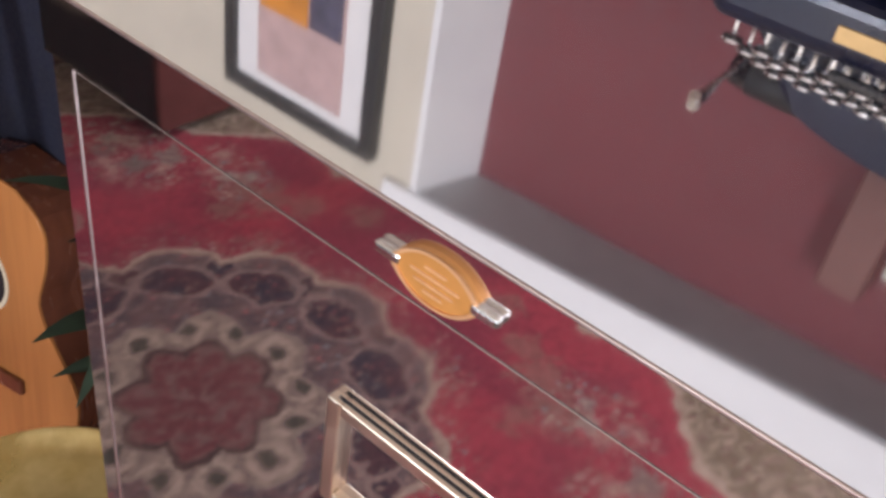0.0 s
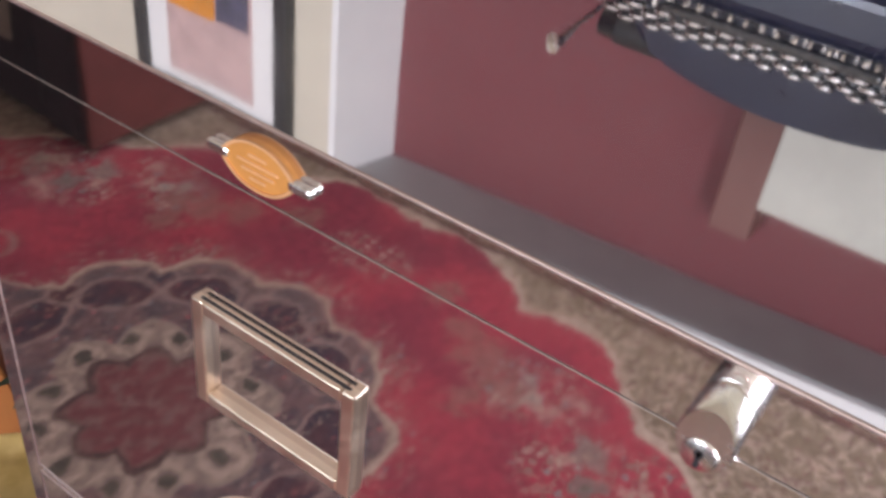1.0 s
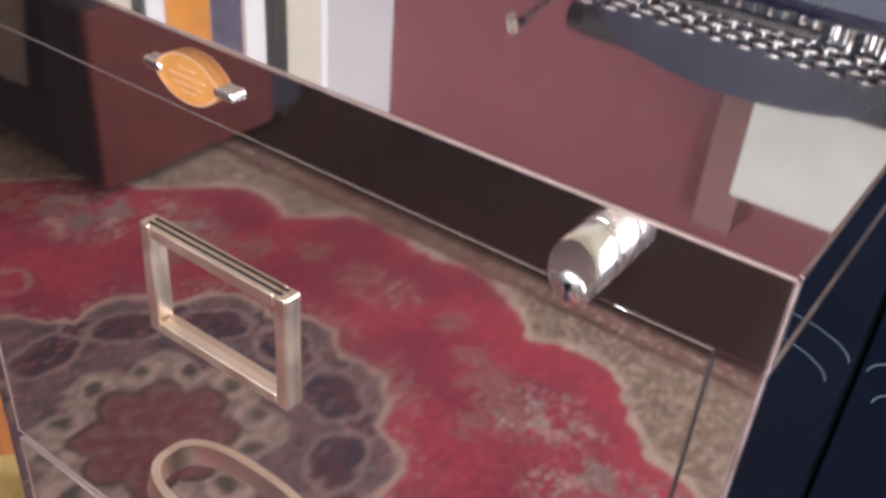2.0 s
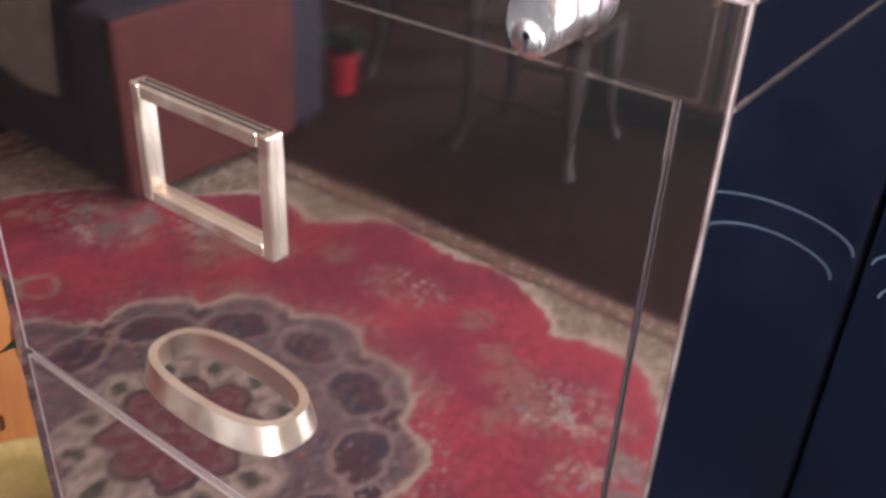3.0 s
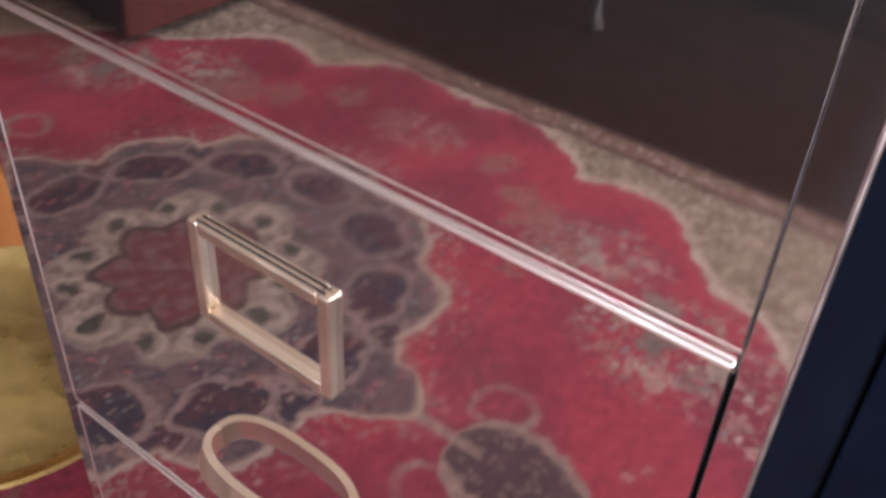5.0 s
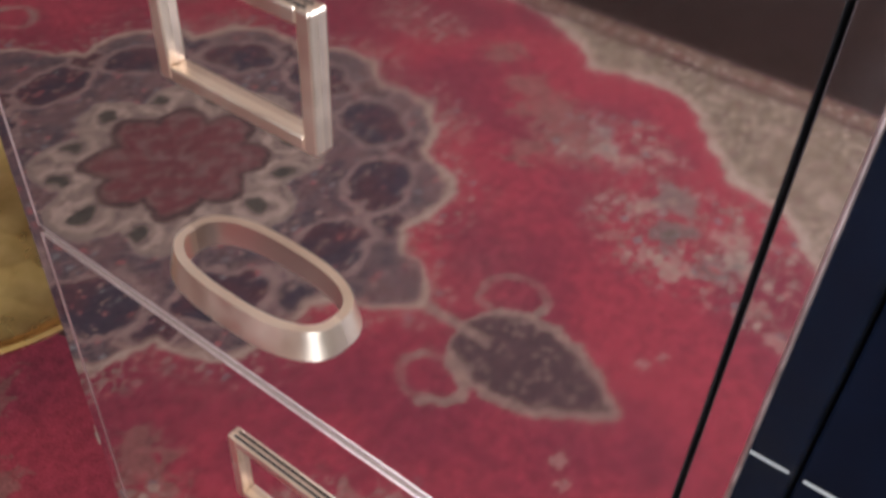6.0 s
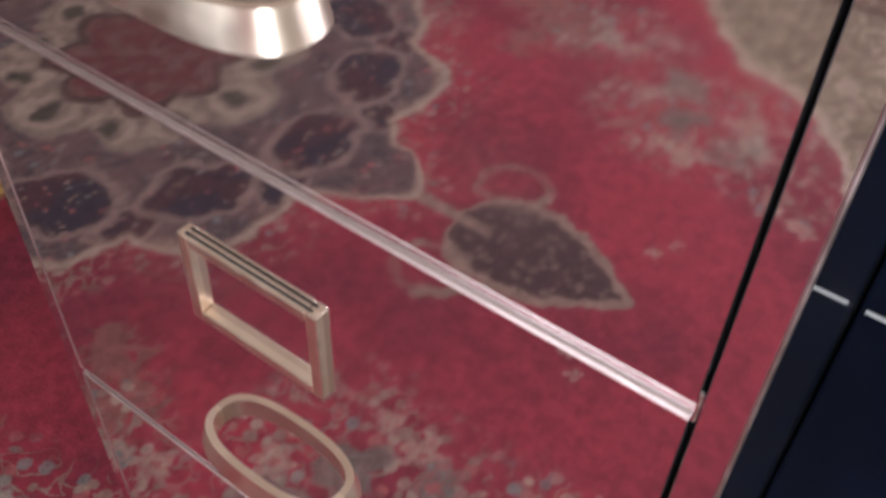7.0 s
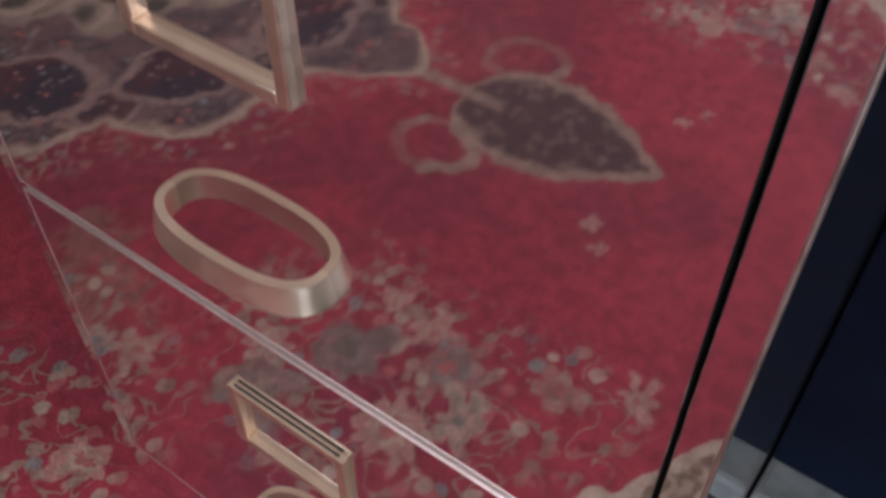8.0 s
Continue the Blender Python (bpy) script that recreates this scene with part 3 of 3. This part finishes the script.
    barrel = lathe([(0.0, 0.004), (1.0, 0.004), (1.0, 0.0140), (0.90, 0.0144), (0.90, 0.0160), (1.0, 0.0164), (1.0, 0.0268), (0.93, 0.0281), (0.0, 0.0281)], 40)
    for v in barrel.verts:
        v.co = Vector((lx + 0.0082 * v.co.x, -v.co.z, lz + 0.0115 * v.co.y))
    lock = part("lock", barrel, "bright", cab, "oval nickel cylinder lock with a keyhole", True)
    plug = lathe([(0.0, 0.0280), (0.0052, 0.0280), (0.0052, 0.0286), (0.0046, 0.0289), (0.0, 0.0289)], 28)
    for v in plug.verts:
        v.co = Vector((lx + v.co.x, -v.co.z, lz - 0.0052 + v.co.y))
    part("plug", plug, "bright", lock, smooth=True)
    # raised dark shape paints the keyhole's shade on the plug
    key = block((lx - 0.0008, -0.0292, lz - 0.0092), (lx + 0.0008, -0.0285, lz - 0.0030), 0.0002, 1)
    rod((lx, -0.0292, lz - 0.0040), (lx, -0.0285, lz - 0.0040), 0.0014, sides=12, bm=key)
    part("keyhole", key, "dark", lock)
    return cab


def drawer_front(x0, x1, z0, z1):
    """A folded steel front with softly rounded edges and a rolled lip at the lower edge."""
    bm = block((x0, FRONT, z0), (x1, 0.019, z1), 0.0002, 1)
    return bm


def label_holder(drawer, z1):
    x0, x1 = 0.1770, 0.2665
    z0, w, yb, yf = z1 - 0.0600, 0.0068, FRONT + 0.002, FRONT - 0.0046
    holder = part("label_holder", block((x0, yf, z0), (x0 + w, yb, z1), 0.0010), "brass", drawer, "empty brass label frame")
    part("frame_rail", block((x1 - w, yf, z0), (x1, yb, z1), 0.0010), "brass", holder)
    part("frame_rail", block((x0 + w, yf, z0), (x1 - w, yb, z0 + w), 0.0010), "brass", holder)
    part("frame_rail", block((x0 + w, yf, z1 - w), (x1 - w, yb, z1), 0.0010), "brass", holder)
    # dark strip paints the shade inside the slot
    part("card_slot", block((x0 + w * 0.6, FRONT - 0.0026, z1 - 0.004), (x1 - w * 0.6, FRONT - 0.0010, z1 + 0.0002)), "dark", holder, "dark strip standing in for the shaded card slot")


def pull(drawer, zc):
    """A bow handle of flat brass strap, both ends on the drawer."""
    cx, half, out, high, thick = 0.2208, 0.0500, 0.0238, 0.0150, 0.0046
    bm = bmesh.new()
    rows = []
    steps = 40
    for i in range(steps + 1):
        a = math.pi * i / steps
        n = 2.6
        c, s = math.cos(a), max(0.0, math.sin(a))
        px, py = half * math.copysign(abs(c) ** (2 / n), c), out * s ** (2 / n)
        qx, qy = (half - thick) * math.copysign(abs(c) ** (2 / n), c), (out - thick) * s ** (2 / n)
        h = high * 0.5
        rows.append([bm.verts.new((cx + ux, FRONT - uy + (0.0015 if uy < 1e-4 else 0), zc + sz)) for ux, uy, sz in ((px * 1.07, py * 1.13, -h), (px, py, h), (qx, qy, h), (qx, qy, -h))])
    for lo, hi2 in zip(rows, rows[1:]):
        for k in range(4):
            bm.faces.new((lo[k], lo[(k + 1) % 4], hi2[(k + 1) % 4], hi2[k]))
    bm.faces.new(rows[0])
    bm.faces.new(rows[-1][::-1])
    part("handle", bm, "brass", drawer, "satin brass bow handle", True)


filing_cabinet()


# ---- the carpet ----
CX, CY = -0.764, -0.655


def carpet():
    rug = thing("carpet", (CX, CY, 0), "red medallion carpet with indigo and ivory flowers, lying on the floorboards", "carpet")
    part("weave", block((-1.55, -1.045, FLOOR - 0.006), (1.55, 1.045, -0.0005), 0.003), "carpet", rug)
    for s in (-1, 1):
        bm = bmesh.new()
        for k in range(150):
            y = -1.035 + 2.07 * k / 149 + random.uniform(-0.003, 0.003)
            tube([(s * 1.548, y, -0.008), (s * 1.575, y + random.uniform(-0.006, 0.006), -0.010), (s * (1.60 + random.uniform(-0.008, 0.008)), y + random.uniform(-0.012, 0.012), -0.013)], 0.0018, 5, bm)
        tagged(part("fringe", bm, "fringe", rug, "pale cotton fringe"), kind="stuff")


carpet()


# ---- on the cabinet: the typewriter ----
def typewriter():
    tw = thing("typewriter", (0.285, 0.345, H), "dark navy portable typewriter with glossy black keys", "typewriter")
    hw = 0.155
    base = block((-hw, 0.0, 0.006), (hw, 0.222, 0.048), 0.012, 4)
    part("base", base, "navy", tw)
    for sx in (-1, 1):
        for y in (0.03, 0.205):
            part("foot", rod((sx * 0.13, y, 0.0), (sx * 0.13, y, 0.007), 0.010, 0.009), "rubber", tw)
    outline = [(-hw, 0.048), (hw, 0.048), (hw, 0.075), (hw - 0.02, 0.096)] + [(0.125 * math.cos(a), 0.104 + 0.040 * math.sin(a)) for a in (math.pi * i / 16 for i in range(17))] + [(-hw + 0.02, 0.096), (-hw, 0.075)]
    part("cover", slab(outline, 0.092, 0.205, 0.006), "navy", tw)
    part("maker_mark", block((-0.074, -0.0012, 0.024), (-0.026, 0.0005, 0.034), 0.0004, 1), "gold", tw, "worn gold maker's mark")
    part("roller", rod((-0.165, 0.175, 0.150), (0.165, 0.175, 0.150), 0.016, sides=28), "rubber", tw)
    for s in (-1, 1):
        part("roller_knob", rod((s * 0.165, 0.175, 0.150), (s * 0.182, 0.175, 0.150), 0.015, 0.013, 20), "key", tw)
    part("return_lever", tube([(-0.138, 0.100, 0.088), (-0.143, 0.036, 0.102), (-0.144, 0.018, 0.108), (-0.142, 0.004, 0.108), (-0.140, -0.004, 0.098)], 0.0045, 12, taper=[0.3, 0.5, 1.0, 1.1, 0.9]), "bright", tw, "bright nickel lever")
    cap = bmesh.new()
    lathe([(0.0, -0.001), (0.0058, -0.001), (0.0066, 0.0005), (0.0066, 0.0025), (0.0056, 0.0036), (0.0, 0.0030)], 16, cap)
    mesh = ring = None
    for row in range(4):
        y, z = 0.014 + row * 0.019, 0.060 + row * 0.0115
        for k in range(13):
            x = -0.135 + k * 0.0212 + row * 0.0052
            if mesh is None:
                ob = part("key", cap, "key", tw, smooth=True)
                mesh = ob.data
                ob.location = (x, y, z)
            else:
                ob = new("key", mesh)
                ob.parent, ob.location = tw, (x, y, z)
            ob.rotation_euler = (radians(14), 0, 0)
            if ring is None:
                bm = lathe([(0.0060, 0.0022), (0.0072, 0.0020), (0.0074, 0.0032), (0.0062, 0.0040), (0.0060, 0.0022)], 16)
                edge = part("key_ring", bm, "bright", ob, "bright metal key rim", True)
                ring = edge.data
            else:
                edge = new("key_ring", ring)
                edge.parent = ob
    for row in range(4):
        y, z = 0.014 + row * 0.019, 0.060 + row * 0.0115
        bm = bmesh.new()
        for k in range(13):
            x = -0.135 + k * 0.0212 + row * 0.0052
            block((x - 0.001, y - 0.001, 0.044), (x + 0.001, y + 0.001, z), bm=bm)
        part("key_levers", bm, "bright", tw)
    part("space_bar", block((-0.07, -0.004, 0.050), (0.07, 0.004, 0.056), 0.002), "key", tw)


typewriter()


# ---- on the wall behind ----
def framed_print():
    pic = thing("framed_print", (-0.463, Y1, 1.555), "framed print with white mat and black wooden frame", "picture")
    hw, hh, w = 0.141, 0.26, 0.021
    for lo, hi in (((-hw, -0.018, -hh), (-hw + w, 0, hh)), ((hw - w, -0.018, -hh), (hw, 0, hh)), ((-hw + w, -0.018, -hh), (hw - w, 0, -hh + w)), ((-hw + w, -0.018, hh - w), (hw - w, 0, hh))):
        part("frame", block(lo, hi, 0.002), "black_frame", pic)
    part("mat", block((-hw + w, -0.010, -hh + w), (hw - w, -0.002, hh - w)), "mat_board", pic)
    part("print", block((-0.078, -0.0125, -0.17), (0.078, -0.010, 0.222)), "print_pink", pic, "pale print with orange and dark blue patches")
    part("print_patch", block((-0.072, -0.0145, -0.16), (0.014, -0.0125, 0.125)), "print_orange", pic)
    part("print_patch", block((0.018, -0.0145, -0.16), (0.074, -0.0125, 0.122)), "print_dark", pic)


framed_print()


def canvas():
    c = thing("canvas", (0.45, 0.575, H), "plain off-white stretched canvas behind the typewriter", "canvas")
    part("cloth_face", block((-0.178, -0.022, 0.0), (0.17, -0.001, 0.285), 0.003), "canvas_cloth", c)


canvas()


# ---- beside the cabinet: tray table, guitar, plant, bench ----
def tray_table():
    tab = thing("tray_table", (-0.42, 0.115, 0), "round hammered brass tray table on dark wooden legs", "table")
    tray = lathe([(0.0, 0.352), (0.10, 0.351), (0.175, 0.352), (0.190, 0.356), (0.202, 0.368), (0.210, 0.372), (0.214, 0.369), (0.206, 0.360), (0.195, 0.348), (0.175, 0.345), (0.0, 0.344)], 64)
    part("tray", tray, "tray", tab, "hammered brass tray", True)
    for deg in (95, 138, 181):
        a = radians(deg)
        part("leg", tube([(0.185 * math.cos(a), 0.185 * math.sin(a), 0.0), (0.150 * math.cos(a), 0.150 * math.sin(a), 0.19), (0.160 * math.cos(a), 0.160 * math.sin(a), 0.346)], 0.010, 8), "oak", tab)


tray_table()


def guitar_outline(grow=0.0):
    """Body outline (x, z) of a small acoustic guitar, base at z = 0."""
    right = []
    for i in range(33):
        s = i / 32
        z = 0.49 * s
        lower = 0.190 * math.sqrt(max(0.0, 1 - ((z - 0.165) / 0.165) ** 2)) if z < 0.165 else None
        if lower is None:
            t = (z - 0.165) / (0.49 - 0.165)
            w = 0.190 + (0.118 - 0.190) * (0.5 - 0.5 * math.cos(math.pi * min(1, t / 0.46)))
            if t > 0.46:
                q = (t - 0.46) / 0.54
                w = 0.118 + 0.026 * math.sin(math.pi * min(1.0, q * 1.25) * 0.75)
                if q > 0.6:
                    w *= math.sqrt(max(0.0, 1 - ((q - 0.6) / 0.4) ** 2)) * 0.98 + 0.02
            lower = w
        right.append((lower + grow, z))
    return right + [(-x, z) for x, z in reversed(right[1:-1])] if right[0][0] < 1e-3 else right + [(-x, z) for x, z in reversed(right)]


def guitar():
    g = thing("guitar", (-0.920, 0.30, 0.0), "acoustic guitar with an amber spruce top leaning behind the tray", "guitar")
    g.matrix_world = pose(-0.920, 0.30, 0.0, -9, -7, 8) @ Matrix.Scale(1.18, 4)
    o = guitar_outline()
    part("sides", slab(o, 0.0, 0.095), "guitar_side", g)
    part("top", slab(guitar_outline(0.0015), -0.004, 0.001, 0.0015), "spruce", g, "amber varnished spruce top")
    # flat dark disc on the top, painted as the shade in the hole
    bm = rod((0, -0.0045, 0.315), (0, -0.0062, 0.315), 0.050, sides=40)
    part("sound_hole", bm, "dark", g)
    part("rosette", lathe([(0.051, 0.0042), (0.058, 0.0042), (0.058, 0.0055), (0.051, 0.0055), (0.051, 0.0042)], 40), "ivory", g).matrix_basis = pose(0, 0, 0.315, 90)
    part("bridge", block((-0.075, -0.013, 0.135), (0.075, -0.004, 0.160), 0.003), "guitar_side", g)
    part("neck", block((-0.026, -0.012, 0.36), (0.026, 0.012, 0.98), 0.006), "guitar_side", g)
    part("headstock", block((-0.036, -0.004, 0.98), (0.036, 0.014, 1.13), 0.006), "guitar_side", g)
    for k in range(6):
        x = -0.018 + k * 0.0072
        part("string", rod((x * 1.3, -0.014, 0.150), (x, -0.015, 0.985), 0.0006, sides=6), "string", g)
    for s in (-1, 1):
        for k in range(3):
            part("tuning_peg", rod((s * 0.036, 0.005, 1.01 + k * 0.04), (s * 0.055, 0.005, 1.01 + k * 0.04), 0.007, 0.009, 10), "ivory", g)


guitar()


def leaf_blade(length, width, droop):
    bm = bmesh.new()
    rows = []
    n = 9
    for i in range(n + 1):
        s = i / n
        w = max(0.0005, width * max(0.0, math.sin(math.pi * (0.06 + 0.94 * s) ** 0.8)) ** 0.8)
        x, z = length * (s - 0.25 * droop * s * s), length * (0.75 * s - droop * s * s)
        rows.append([bm.verts.new((x, -w, z + 0.12 * w)), bm.verts.new((x, 0, z - 0.10 * w)), bm.verts.new((x, w, z + 0.12 * w))])
    for a, b in zip(rows, rows[1:]):
        for k in range(2):
            bm.faces.new((a[k], a[k + 1], b[k + 1], b[k]))
    bmesh.ops.solidify(bm, geom=bm.faces[:], thickness=0.0012)
    return bm


def potted_plant(name, place, label, blades, length, tall, pot="terracotta", lift=0.22, wide=1.0):
    p = thing(name, place, label, "plant")
    part("pot", lathe([(r * wide, z) for r, z in ((0.0, 0.0), (0.075, 0.0), (0.105, lift - 0.03), (0.115, lift - 0.03), (0.115, lift), (0.100, lift), (0.095, lift - 0.02), (0.0, lift - 0.022))], 36), pot, p, smooth=False)
    part("soil", lathe([(r * wide, z) for r, z in ((0.0, lift - 0.018), (0.06, lift - 0.010), (0.094, lift - 0.016), (0.094, lift - 0.021), (0.0, lift - 0.0215))], 24), "soil", p)
    for k in range(blades):
        ob = part("leaf", leaf_blade(length * random.uniform(0.7, 1.1), 0.028 * random.uniform(0.8, 1.2), random.uniform(0.3, 0.95)), "leaf", p, smooth=True)
        ob.matrix_basis = pose(0, 0, lift - 0.015 + tall * random.random(), 0, random.uniform(-35, 5), k * 137.5)


potted_plant("potted_plant", (-0.60, 0.52, FLOOR + 0.0095), "potted plant with long dull green leaves in a dark pot", 22, 0.36, 0.36, "navy_cloth")


def bench():
    b = thing("upholstered_bench", (-1.02, 0.51, FLOOR - 0.006), "high-backed bench covered in dark navy velvet against the wall", "bench")
    part("seat", block((-0.85, -0.05, 0.08), (0.95, 0.075, 0.50), 0.03, 3), "navy_cloth", b)
    part("backrest", block((-0.85, -0.01, 0.49), (0.95, 0.075, 1.25), 0.03, 3), "navy_cloth", b)
    for x in (-0.78, 0.88):
        for y in (-0.02, 0.05):
            part("leg", rod((x, y, 0), (x, y, 0.09), 0.018, 0.024, 12), "oak", b)


bench()


# ---- beside the cabinet on the other side: the lacquered wardrobe ----
def wardrobe():
    w = thing("wardrobe", (0.0, 0.0, FLOOR + 0.0095), "tall navy lacquered wardrobe with thin arched mouldings", "wardrobe")
    part("body", block((0.4484, 0.30, 0.09), (1.20, 0.585, 1.42), 0.004), "navy_wood", w)
    part("plinth", block((0.4486, 0.250, 0.0), (1.195, 0.58, 0.089), 0.006), "plinth_paint", w, "chipped grey painted plinth")
    # thin dark bar painted as the shade in a groove
    part("plinth_groove", block((0.4500, 0.2485, 0.052), (1.190, 0.2515, 0.058)), "dark", w)
    ring = lathe([(0.006, 0.0), (0.011, 0.0), (0.011, 0.003), (0.006, 0.003), (0.006, 0.0)], 24)
    part("plinth_ring", ring, "grey_paint_and_shade", w, "pale round ring").matrix_basis = pose(0.500, 0.250, 0.032, 90)
    part("cornice", block((0.4486, 0.285, 1.42), (1.21, 0.587, 1.46), 0.010, 3), "navy_wood", w)
    for x0, x1 in ((0.4486, 0.760), (0.7605, 1.194)):
        door = part("door", block((x0, 0.288, 0.092), (x1, 0.2995, 1.40), 0.003), "navy_wood", w)
        cx = x0 + 0.056
        for r, zc in ((0.052, 1.105), (0.043, 1.085)):
            pts = [(cx + r * math.cos(a), 0.2875, zc + 0.018 * math.sin(a)) for a in (math.pi - math.pi * i / 18 for i in range(19))]
            part("moulding", tube(pts, 0.0007, 8), "blue_line", door, "thin blue-grey moulding")
        part("strip", block((x0 + 0.004, 0.2868, 0.488), (x1 - 0.004, 0.288, 0.4915), 0.001), "grey_paint_and_shade", door, "narrow pale grey strip")


wardrobe()


# ---- across the carpet ----
def armchair():
    a = thing("armchair", (-1.60, -1.175, 0.0), "dark plum armchair with brown leather side panels", "armchair")
    part("side_panel", block((-0.02, -0.66, 0.03), (0.0, 0.0, 0.56), 0.012, 3), "leather", a, "brown leather side panel")
    part("side_panel", block((-0.98, -0.66, 0.03), (-0.96, 0.0, 0.56), 0.012, 3), "leather", a, "brown leather side panel")
    part("armrest", block((-0.20, -0.64, 0.03), (-0.02, 0.004, 0.565), 0.03, 3), "plum_cloth", a)
    part("armrest", block((-0.96, -0.64, 0.03), (-0.80, 0.004, 0.565), 0.03, 3), "plum_cloth", a)
    part("seat", block((-0.80, -0.62, 0.03), (-0.20, -0.01, 0.40), 0.03, 3), "plum_cloth", a)
    part("backrest", block((-0.97, -0.82, 0.03), (-0.01, -0.60, 0.90), 0.04, 3), "plum_cloth", a)
    for x in (-0.93, -0.06):
        for y in (-0.76, -0.05):
            part("foot", rod((x, y, 0.0), (x, y, 0.04), 0.02, 0.024, 12), "oak", a)


armchair()


def crumpled_cloth():
    bm = bmesh.new()
    bmesh.ops.create_grid(bm, x_segments=36, y_segments=36, size=0.5)
    for v in bm.verts:
        x, y = v.co.x * 0.62, v.co.y * 0.52
        z = 0.575 + 0.035 * (1 + noise.noise((x * 9, y * 9, 1.0))) + 0.012 * noise.noise((x * 25, y * 25, 4.0))
        if y > 0.12:
            drop = y - 0.12
            z -= 2.2 * drop
            y = 0.12 + 0.22 * drop + 0.006
        v.co = Vector((x, y, z))
    bmesh.ops.solidify(bm, geom=bm.faces[:], thickness=0.004)
    ob = part("throw_blanket", bm, "cloth", None, "crumpled beige throw blanket draped over the seat", True)
    ob.matrix_world = pose(-2.16, -1.30, 0, 0, 0, 0)
    tagged(ob, category="blanket")


crumpled_cloth()

potted_plant("flowerpot", (-1.80, -2.27, FLOOR - 0.006), "small green plant in a red glazed pot on the floorboards", 16, 0.16, 0.05, "terracotta", 0.16, 0.55)


def dining_chair(place, turn):
    c = thing("dining_chair", place, "dark varnished wooden dining chair with turned legs beyond the carpet", "chair", "dining chairs", turn=turn)
    part("seat", block((-0.21, -0.20, 0.43), (0.21, 0.20, 0.465), 0.012, 3), "oak", c)
    for x in (-0.18, 0.18):
        for y in (-0.17, 0.17):
            part("leg", tube([(x, y, 0.44), (x, y, 0.30), (x * 1.02, y * 1.02, 0.16), (x * 1.12, y * 1.12, 0.05), (x * 1.22, y * 1.22, 0.0)], 0.030, 12, taper=[1.15, 1.2, 0.85, 0.55, 0.75]), "oak", c)
    for y in (-0.17, 0.17):
        part("stretcher", rod((-0.18, y, 0.20), (0.18, y, 0.20), 0.011, sides=10), "oak", c)
    for x in (-0.18, 0.18):
        part("back_post", tube([(x, -0.185, 0.45), (x, -0.21, 0.70), (x, -0.26, 0.98)], 0.018, 10), "oak", c)
    for z in (0.62, 0.76, 0.90):
        part("slat", block((-0.17, -0.235 - (z - 0.62) * 0.12, z - 0.03), (0.17, -0.215 - (z - 0.62) * 0.12, z + 0.03), 0.006), "oak", c)
    return c


chair = dining_chair((-1.0, -2.40, FLOOR - 0.006), 172)
copy_thing(chair, pose(-1.75, -2.75, FLOOR - 0.006, 0, 0, 150))


def sideboard():
    s = thing("sideboard", (-0.60, -2.75, FLOOR - 0.006), "old brown wooden sideboard with panelled doors beyond the carpet", "sideboard")
    part("body", block((-0.48, -0.40, 0.10), (0.62, 0.0, 0.92), 0.006), "oak", s)
    part("worktop", block((-0.50, -0.41, 0.92), (0.64, 0.02, 0.95), 0.006), "tan_wood", s)
    for x in (-0.45, 0.59):
        for y in (-0.37, -0.03):
            part("foot", rod((x, y, 0), (x, y, 0.11), 0.022, 0.03, 12), "oak", s)
    for x0, x1 in ((-0.46, 0.06), (0.08, 0.60)):
        door = part("door", block((x0, 0.0005, 0.14), (x1, 0.018, 0.89), 0.004), "tan_wood", s)
        part("panel_edge", tube([(x0 + 0.03, 0.019, 0.17), (x1 - 0.03, 0.019, 0.17), (x1 - 0.03, 0.019, 0.86), (x0 + 0.03, 0.019, 0.86), (x0 + 0.03, 0.019, 0.17)], 0.004, 8), "worn_edge", door, "bright metal edging")
        part("knob", rod((x1 - 0.03, 0.018, 0.52), (x1 - 0.03, 0.04, 0.52), 0.008, 0.013, 12), "brass", door)


sideboard()
